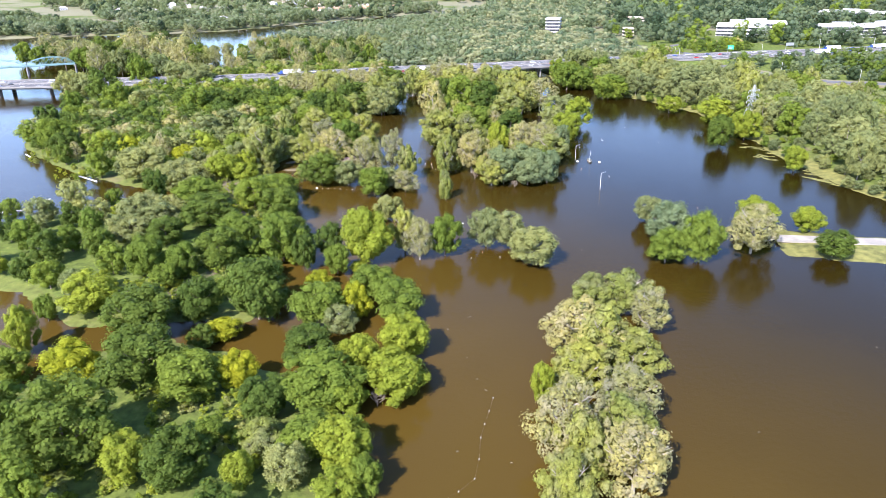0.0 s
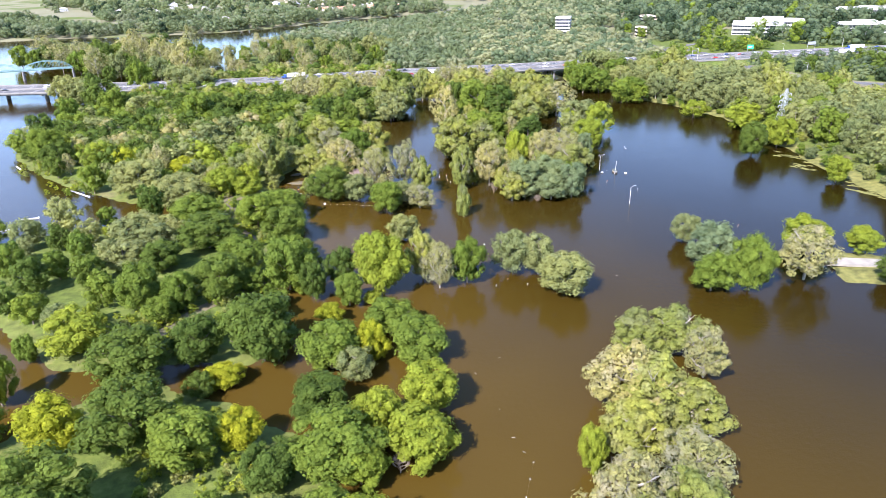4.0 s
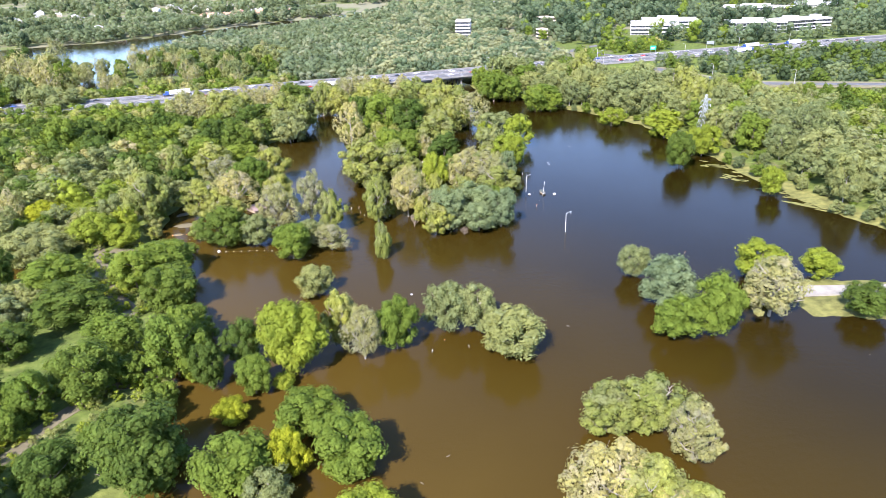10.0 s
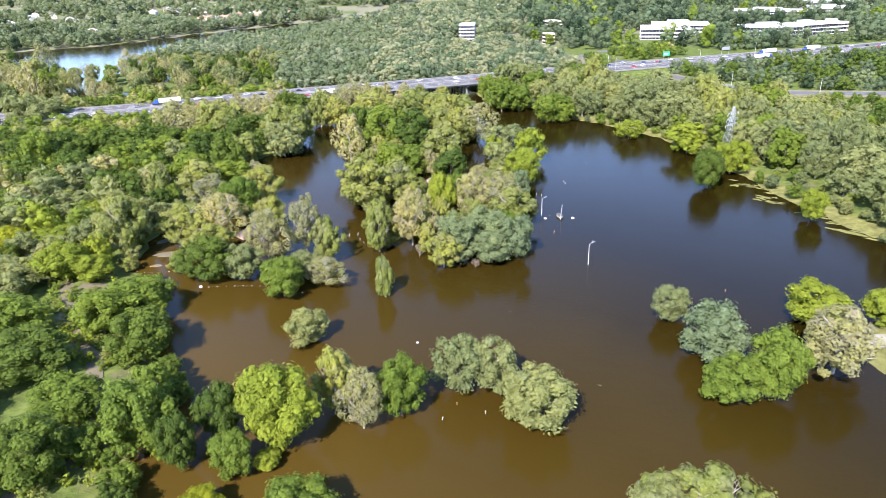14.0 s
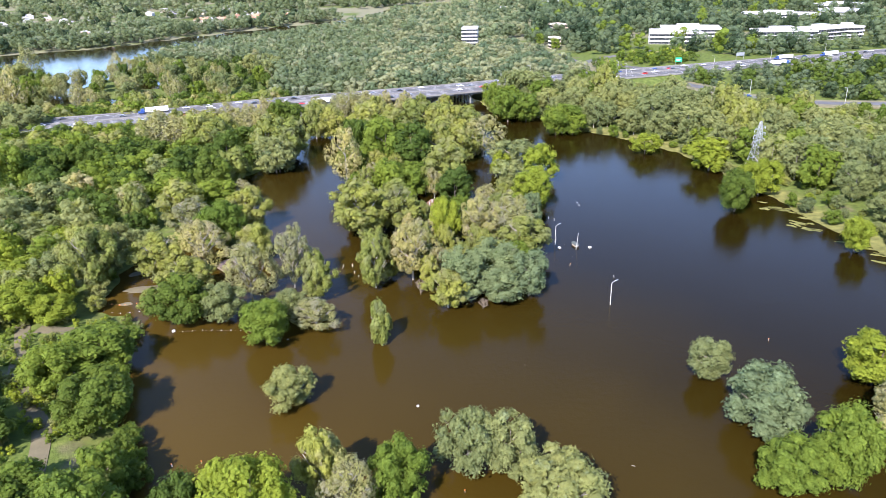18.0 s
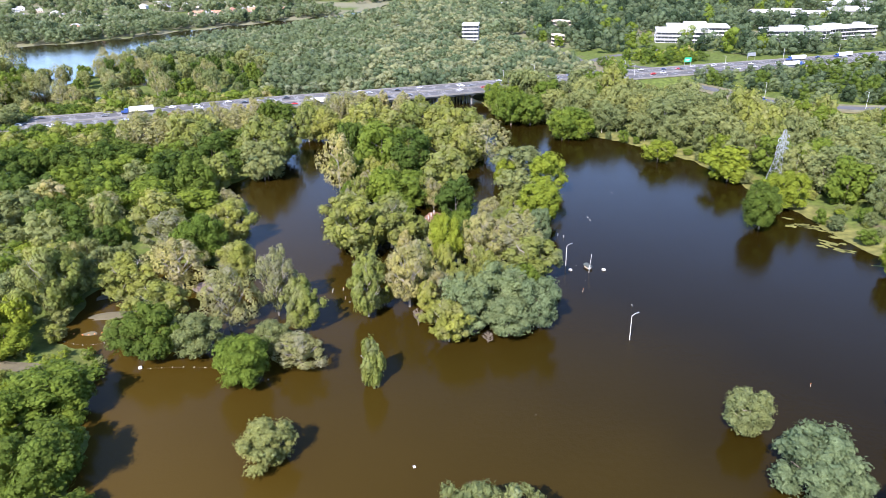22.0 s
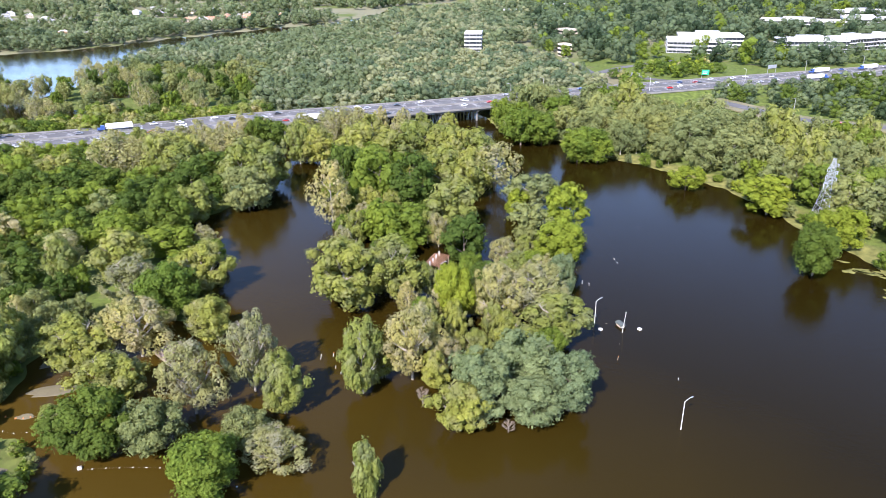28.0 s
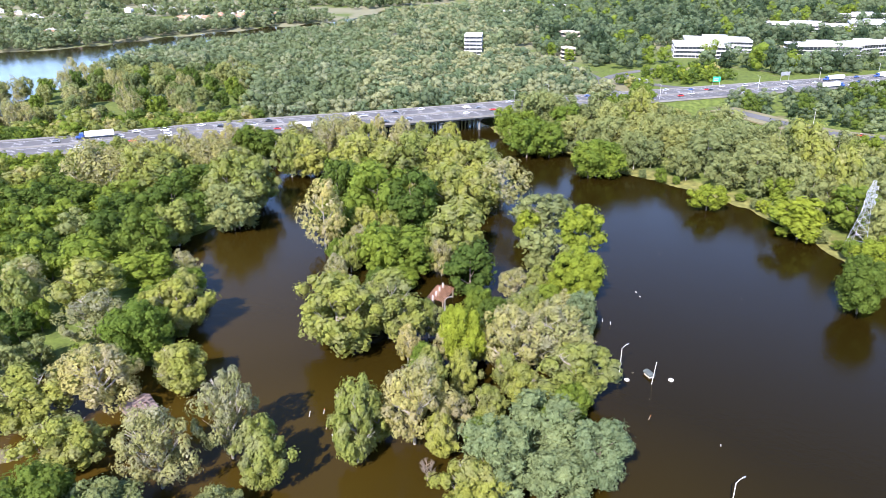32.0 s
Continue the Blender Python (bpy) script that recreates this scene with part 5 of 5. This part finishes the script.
# pergola with tiled slats and white posts
per = thing("pergola", pose(29.6, 421.5, 0, 0, 0, 62), "park pergola with red-brown slats and white posts", "pergola")
bm = bmesh.new()
for sx in (-1, 1):
    for sy in (-1, 1):
        box(bm, sx * 5 - 0.15, sy * 2.6 - 0.15, -1.5, sx * 5 + 0.15, sy * 2.6 + 0.15, 3.4)
part("frame", bm, M_TIMBER, per)
bm = bmesh.new()
box(bm, -5.6, -0.09, 0, 5.6, 0.09, 0.16, 0.02)
slat = bpy.data.meshes.new("slat")
bm.to_mesh(slat)
bm.free()
slat.materials.append(M_ROOF_TILE)
for k in range(13):
    share("slat", slat, per, pose(0, -3.0 + 0.5 * k, 3.5 + 0.06 * (6 - abs(k - 6)), 0, 0, 0))
bm = bmesh.new()
box(bm, -0.22, -0.22, 3.2, 0.22, 0.22, 5.0, 0.03)
post = bpy.data.meshes.new("white_post")
bm.to_mesh(post)
bm.free()
post.materials.append(M_WHITE)
for k in range(4):
    share("white_post", post, per, pose(-5.0 + 3.2 * k, 0.8, 0.05 * k), "white square post")

# low footbridge at the head of the lagoon
foot = thing("footbridge", pose(-27, 618, 0, 0, 0, 8), "low dark concrete footbridge over the lagoon", "footbridge")
bm = bmesh.new()
box(bm, -16, -2.2, 2.2, 16, 2.2, 2.9, 0.05)
part("deck", bm, M_CONCRETE, foot)
for s in (-2.1, 2.1):
    bm = bmesh.new()
    box(bm, -16, s - 0.08, 3.6, 16, s + 0.08, 3.75)
    for k in range(-16, 17, 2):
        box(bm, k - 0.06, s - 0.06, 2.9, k + 0.06, s + 0.06, 3.6)
    part("railing", bm, M_TIMBER, foot)
for k in (-12, -4, 4, 12):
    bm = bmesh.new()
    box(bm, k - 0.35, -1.8, -3, k + 0.35, 1.8, 2.2)
    part("pier", bm, M_CONCRETE, foot)

# ---- transmission tower ----
tower = thing("transmission_tower", pose(195.5, 441.5, 0.3, 0, 0, 30), "grey steel lattice transmission tower with three arm pairs", "pylon")
H = 27.6


def tower_w(z):
    return 4.3 - 3.0 * z / 17 if z < 17 else 1.3 - 0.85 * (z - 17) / (H - 17)


levels = [0, 4.5, 8.5, 12, 15, 17.5, 19.7, 21.7, 23.6, 25.4, H]
for sx, sy in ((1, 1), (1, -1), (-1, -1), (-1, 1)):
    bm = bmesh.new()
    for a, b in ((0, 17), (17, H)):
        rod(bm, (sx * tower_w(a), sy * tower_w(a), a), (sx * tower_w(b), sy * tower_w(b), b), 0.09, sides=4)
    part("leg", bm, M_STEEL, tower)
for a, b in zip(levels[:-1], levels[1:]):
    wa, wb = tower_w(a), tower_w(b)
    for k in range(4):
        c = [(1, 1), (1, -1), (-1, -1), (-1, 1)]
        p, q = c[k], c[(k + 1) % 4]
        for u, v in (((p[0] * wa, p[1] * wa, a), (q[0] * wb, q[1] * wb, b)), ((q[0] * wa, q[1] * wa, a), (p[0] * wb, p[1] * wb, b)), ((p[0] * wb, p[1] * wb, b), (q[0] * wb, q[1] * wb, b))):
            bm = bmesh.new()
            rod(bm, u, v, 0.05, sides=4)
            part("brace", bm, M_STEEL, tower)
TIPS = []
for z, reach in ((17.6, 5.8), (20.6, 5.4), (23.8, 5.0)):
    for s in (1, -1):
        bm = bmesh.new()
        for yy in (-1, 1):
            rod(bm, (s * tower_w(z), yy * tower_w(z), z), (s * reach, 0, z + 0.5), 0.10, sides=4)
            rod(bm, (s * tower_w(z), yy * tower_w(z), z + 1.5), (s * reach, 0, z + 0.5), 0.10, sides=4)
        arm = part("cross_arm", bm, M_STEEL, tower)
        bm = bmesh.new()
        rod(bm, (s * reach, 0, z + 0.4), (s * reach, 0, z - 0.9), 0.14, sides=6)
        part("insulator", bm, M_POLE, arm, "pale insulator string")
        TIPS.append((s * reach, 0, z - 0.9))
base = pose(195.5, 441.5, 0.3, 0, 0, 30)
bm = bmesh.new()
for tip in TIPS:
    a = base @ Vector(tip)
    for b in (Vector((330, 300, 24)), Vector((60 + 190, 640, 26))):
        b = b + Vector((tip[0], 0, tip[2] - 20))
        last = a
        for k in range(1, 13):
            t = k / 12
            p = a.lerp(b, t) - Vector((0, 0, 7 * 4 * t * (1 - t)))
            rod(bm, last, p, 0.016, sides=3)
            last = p
wires = part("power_lines", bm, M_WIRE, None)
tagged(wires, "thin sagging grey power lines", "power lines", kind="structure")

# ---- truss bridge over the river ----
truss = thing("truss_bridge", pose(-421, 714, 0, 0, 0, 21.5), "green steel arched truss bridge over the river", "bridge")
bm = bmesh.new()
box(bm, -190, -4, 9.0, 44, 4, 9.7)
part("deck", bm, M_TRUSS, truss)
for x0, ln in ((-182, 60), (-121, 60), (-60.5, 60), (0.5, 43)):
    for s in (-4, 4):
        n = 8
        pts = [(x0 + ln * k / n, s, 9.8 + (7.5 * math.sin(math.pi * (0.12 + 0.76 * k / n)) if 0 < k < n else 0)) for k in range(n + 1)]
        bm = bmesh.new()
        for k in range(n):
            rod(bm, pts[k], pts[k + 1], 0.28, sides=4)
            if k:
                rod(bm, pts[k], (pts[k][0], s, 9.7), 0.16, sides=4)
            if 0 < k < n - 1:
                rod(bm, (pts[k][0], s, 9.7), pts[k + 1], 0.12, sides=4)
        rod(bm, (x0, s, 9.9), (x0 + ln, s, 9.9), 0.25, sides=4)
        part("truss", bm, M_TRUSS, truss)
for k in (-121, -60, 0, 44):
    bm = bmesh.new()
    for s in (-3.2, 3.2):
        rod(bm, (k, s, -3), (k, s, 9.0), 0.9, 0.7, 10)
    box(bm, k - 0.7, -4, 8.0, k + 0.7, 4, 9.0)
    part("pier", bm, M_CONCRETE, truss)

# ---- traffic ----
def mesh_from(bm, name, mat):
    me = bpy.data.meshes.new(name)
    bm.to_mesh(me)
    bm.free()
    me.materials.append(mat)
    return me


bm = bmesh.new()
rod(bm, (0, -0.12, 0), (0, 0.12, 0), 0.34, sides=12)
WHEEL = mesh_from(bm, "wheel", M_RUBBER)
bm = bmesh.new()
v = box(bm, -1.15, -0.76, 0.86, 1.25, 0.76, 1.46)
for p in v:
    if p.co.z > 1.2:
        p.co.x *= 0.68
        p.co.y *= 0.84
CABIN = mesh_from(bm, "cabin_glass", M_GLASS)
BODIES = []
for m in PAINTS:
    bm = bmesh.new()
    box(bm, -2.25, -0.9, 0.32, 2.25, 0.9, 0.9, 0.14)
    v = box(bm, -0.82, -0.66, 1.40, 0.88, 0.66, 1.50, 0.03)
    BODIES.append(mesh_from(bm, "body", m))
bm = bmesh.new()
box(bm, 2.2, -0.2, 0.6, 2.27, 0.2, 0.76)
HEADLIGHT = mesh_from(bm, "headlight", M_BUOY)
NAMES = ("white", "silver", "black", "red", "blue", "grey")


def car(x, y, z, turn, paint, van=False):
    ob = thing("car", pose(x, y, z, 0, 0, turn) @ Matrix.Diagonal((1, 1.02, 1.3 if van else 1.0, 1)), NAMES[paint] + (" van" if van else " car") + " driving on the grey freeway", "car", "freeway traffic")
    share("body", BODIES[paint], ob)
    share("cabin_glass", CABIN, ob)
    for b in (-0.62, 0.62):
        share("headlight", HEADLIGHT, ob, pose(0, b, 0))
    for a in (-1.4, 1.4):
        for b in (-0.8, 0.8):
            share("wheel", WHEEL, ob, pose(a, b, 0.34))


bm = bmesh.new()
box(bm, -15.6, -1.28, 1.2, -0.4, 1.28, 4.1, 0.05)
TRAILER = mesh_from(bm, "trailer", plain("trailer_white", (0.80, 0.80, 0.80), 0.5, vary=0.06, scale=0.3))
bm = bmesh.new()
box(bm, 0.2, -1.2, 0.6, 2.6, 1.2, 3.5, 0.12)
box(bm, 2.4, -1.1, 0.6, 4.6, 1.1, 1.9, 0.15)
CABS = [mesh_from(bm, "cab", PAINTS[4])]
bm = bmesh.new()
box(bm, 2.58, -1.05, 2.0, 2.64, 1.05, 2.9)
SCREEN = mesh_from(bm, "windscreen", M_GLASS)


def truck(x, y, z, turn):
    ob = thing("truck", pose(x, y, z, 0, 0, turn), "long truck with a white box trailer on the freeway", "truck", "freeway trucks")
    share("trailer", TRAILER, ob)
    share("cab", CABS[0], ob)
    share("windscreen", SCREEN, ob)
    for a in (-14.5, -13.2, -1.0, 0.4, 3.8):
        for b in (-1.05, 1.05):
            share("wheel", WHEEL, ob, pose(a, b, 0.5) @ Matrix.Diagonal((1.5, 1.6, 1.5, 1)))


rng = np.random.default_rng(12)
run = dense[(dense[:, 0] > -430) & (dense[:, 0] < 560)]
for side in (1, -1):
    for lane in (4.2, 7.8, 11.4, 15.0):
        line = offset(run, lane * side)
        i = int(rng.integers(5, 60))
        while i < len(line) - 4:
            x, y = line[i]
            a = math.degrees(math.atan2(line[i + 1][1] - y, line[i + 1][0] - x)) + (180 if side > 0 else 0)
            if lane > 9 and rng.random() < 0.13:
                truck(x, y, DECK_Z, a)
                i += 45
            else:
                car(x, y, DECK_Z, a, int(rng.choice(6, p=(0.34, 0.24, 0.16, 0.08, 0.08, 0.10))), rng.random() < 0.2)
                i += int(rng.integers(28, 115))
for x, y, a in ((283, 600, -70), (300, 580, -40), (224, 760, 95), (262, 812, 80)):
    car(x, y, max(ground_z(x, y), 2) + 0.36, a, int(rng.integers(6)))


# signs, written so small that only bars show
def sign(x, y, turn, w, h, z, mat, bars, label):
    ob = thing("road_sign", pose(x, y, max(ground_z(x, y), 0), 0, 0, turn), label, "sign", "freeway signs")
    for s in (-w / 2 + 0.4, w / 2 - 0.4):
        bm = bmesh.new()
        rod(bm, (s, 0, -0.5), (s, 0, z + h), 0.14, sides=8)
        part("post", bm, M_STEEL, ob)
    bm = bmesh.new()
    box(bm, -w / 2, -0.25, z, w / 2, -0.15, z + h, 0.03)
    panel = part("panel", bm, mat, ob)
    for k in range(bars):
        bm = bmesh.new()
        box(bm, -w * 0.36, -0.28, z + h * (0.2 + 0.3 * k), w * (0.2 + 0.1 * k), -0.255, z + h * (0.32 + 0.3 * k))
        part("bar", bm, M_WHITE, panel, "white bar")


sign(297, 744, -12, 6.0, 4.0, 4.0, M_SIGN_GREEN, 2, "green freeway sign with white bars on two posts")
sign(363, 755, 10, 9.0, 3.0, 5.5, M_STEEL, 0, "grey back of an overhead freeway sign")
for x, y in ((240, 745), (320, 722), (395, 756), (230, 700), (150, 712), (330, 560), (290, 610), (120, 692), (460, 770)):
    g0 = max(ground_z(x, y), 0)
    ob = thing("street_lamp", pose(x, y, g0, 0, 0, 200), "tall thin grey street lamp beside the freeway", "street lamp", "freeway lamps")
    bm = bmesh.new()
    rod(bm, (0, 0, -0.5), (0, 0, 11), 0.15, 0.09, 8)
    part("pole", bm, M_POLE, ob)
    bm = bmesh.new()
    rod(bm, (0, 0, 10.9), (2.6, 0, 11.6), 0.07, sides=6)
    part("arm", bm, M_POLE, ob)
    bm = bmesh.new()
    box(bm, 2.4, -0.18, 11.5, 3.3, 0.18, 11.68, 0.04)
    part("lamp_head", bm, M_STEEL, ob)


# ---- offices ----
def office(x, y, turn, lx, ly, floors, label, storey=4.2, band=0.42, penthouse=True, wall=M_WHITE):
    """A white office block with ribbon windows; its front is its -y side."""
    z = ground_z(x, y) - 0.4
    ob = thing("office_building", pose(x, y, z, 0, 0, turn), label, "office building", "offices beyond the freeway")
    bm = bmesh.new()
    box(bm, -lx / 2 + 0.6, -ly / 2 + 0.6, 0, lx / 2 - 0.6, ly / 2 - 0.6, floors * storey)
    part("core", bm, M_GLASS, ob, "dark window band")
    for f in range(floors + 1):
        bm = bmesh.new()
        z0 = f * storey - (band * storey * 0.55 if f else 0)
        z1 = f * storey + (band * storey * 0.45 if f < floors else 1.0)
        for a in ((-lx / 2, -ly / 2, lx / 2, -ly / 2 + 0.5), (-lx / 2, ly / 2 - 0.5, lx / 2, ly / 2), (-lx / 2, -ly / 2 + 0.5, -lx / 2 + 0.5, ly / 2 - 0.5), (lx / 2 - 0.5, -ly / 2 + 0.5, lx / 2, ly / 2 - 0.5)):
            box(bm, a[0], a[1], z0, a[2], a[3], z1)
        part("wall_band", bm, wall, ob)
    bm = bmesh.new()
    box(bm, -lx / 2 + 0.5, -ly / 2 + 0.5, floors * storey, lx / 2 - 0.5, ly / 2 - 0.5, floors * storey + 0.3)
    roof = part("roof", bm, M_ROOF_GREY, ob, "pale gravel roof")
    if penthouse:
        bm = bmesh.new()
        box(bm, -lx * 0.22, -ly * 0.15, floors * storey + 0.3, lx * 0.15, ly * 0.22, floors * storey + 4.0)
        part("plant_room", bm, wall, roof)
        for k in range(6):
            bm = bmesh.new()
            px, py = lx * (-0.4 + 0.15 * k), ly * (0.3 if k % 2 else -0.3)
            box(bm, px - 1.2, py - 0.9, floors * storey + 0.3, px + 1.2, py + 0.9, floors * storey + 1.6, 0.08)
            part("roof_unit", bm, M_STEEL, roof)
    bm = bmesh.new()
    box(bm, -0.09, -0.06, 0, 0.09, 0.06, storey * (1 - band) + 0.1)
    mull = mesh_from(bm, "mullion", wall)
    for f in range(floors):
        for k in range(int(lx / 4)):
            share("mullion", mull, ob, pose(-lx / 2 + 2 + 4 * k, -ly / 2 + 0.56, f * storey + band * storey * 0.43))
    return ob


office(382, 935, -22, 58, 44, 3, "white three-storey office block with ribbon windows")
office(420, 975, -22, 70, 40, 3, "white office wing with a flat pale roof")
office(500, 905, -14, 66, 34, 3, "white office block with dark ribbon windows", band=0.24)
office(553, 912, 12, 44, 30, 3, "white curved office wing with dark windows", band=0.24)
office(155, 1034, -14, 20, 26, 5, "white five-storey office tower among trees", penthouse=False)
office(660, 1165, -38, 110, 40, 2, "long low white office with a pale roof")
office(735, 1130, -30, 60, 45, 3, "white office block on the slope", band=0.6)
office(592, 920, 5, 24, 28, 3, "white office end block")
office(855, 1300, -8, 90, 50, 2, "far white office with a flat roof")
office(316, 1505, -20, 40, 26, 2, "far white low office", penthouse=False)
office(435, 1620, -10, 60, 30, 2, "far white office with a reddish roof", penthouse=False)
office(289, 1100, 20, 18, 24, 3, "small pale office among conifers", penthouse=False, wall=M_TAN)
office(243, 958, 10, 10, 14, 3, "tan office block among conifers", penthouse=False, wall=M_TAN)


# ---- houses across the river ----
def house(x, y, turn, lx, ly, wall, roof, words):
    z = max(ground_z(x, y), 0.5)
    ob = thing("house", pose(x, y, z, 0, 0, turn), words, "house", "houses across the river")
    bm = bmesh.new()
    box(bm, -lx / 2, -ly / 2, -0.5, lx / 2, ly / 2, 5.5)
    part("wall", bm, wall, ob)
    bm = bmesh.new()
    a = [bm.verts.new(p) for p in ((-lx / 2 - 0.6, -ly / 2 - 0.6, 5.4), (lx / 2 + 0.6, -ly / 2 - 0.6, 5.4), (lx / 2 + 0.6, ly / 2 + 0.6, 5.4), (-lx / 2 - 0.6, ly / 2 + 0.6, 5.4), (-lx / 4, 0, 8.6), (lx / 4, 0, 8.6))]
    for f in ((0, 1, 5, 4), (2, 3, 4, 5), (1, 2, 5), (3, 0, 4), (3, 2, 1, 0)):
        bm.faces.new([a[k] for k in f])
    part("roof", bm, roof, ob)
    for k in range(3):
        bm = bmesh.new()
        box(bm, -lx / 2 + lx * (0.2 + 0.3 * k) - 0.8, -ly / 2 - 0.06, 1.0, -lx / 2 + lx * (0.2 + 0.3 * k) + 0.8, -ly / 2 + 0.02, 2.4)
        part("window", bm, M_GLASS, ob)
    bm = bmesh.new()
    box(bm, lx * 0.2, 0.6, 6.0, lx * 0.2 + 1.0, 1.6, 9.4)
    part("chimney", bm, wall, ob)


rng = np.random.default_rng(41)
for cx, cy, sx, sy, n, dark in ((-150, 1590, 95, 60, 26, False), (-380, 1310, 50, 28, 7, False), (-250, 1520, 30, 20, 4, False), (-560, 1560, 110, 70, 16, True), (-330, 1800, 160, 90, 22, True), (-700, 1700, 150, 100, 12, True), (950, 1700, 120, 90, 12, False), (1150, 1650, 90, 90, 10, False)):
    for _ in range(n):
        x, y = cx + rng.normal() * sx * 0.5, cy + rng.normal() * sy * 0.5
        tile = not dark and rng.random() < 0.7
        house(x, y, rng.uniform(0, 90), rng.uniform(12, 20), rng.uniform(9, 13), M_TAN if rng.random() < 0.5 else M_WHITE, M_ROOF_TILE if tile else M_ROOF_GREY,
              "pale house with a terracotta roof" if tile else "pale house with a grey roof")
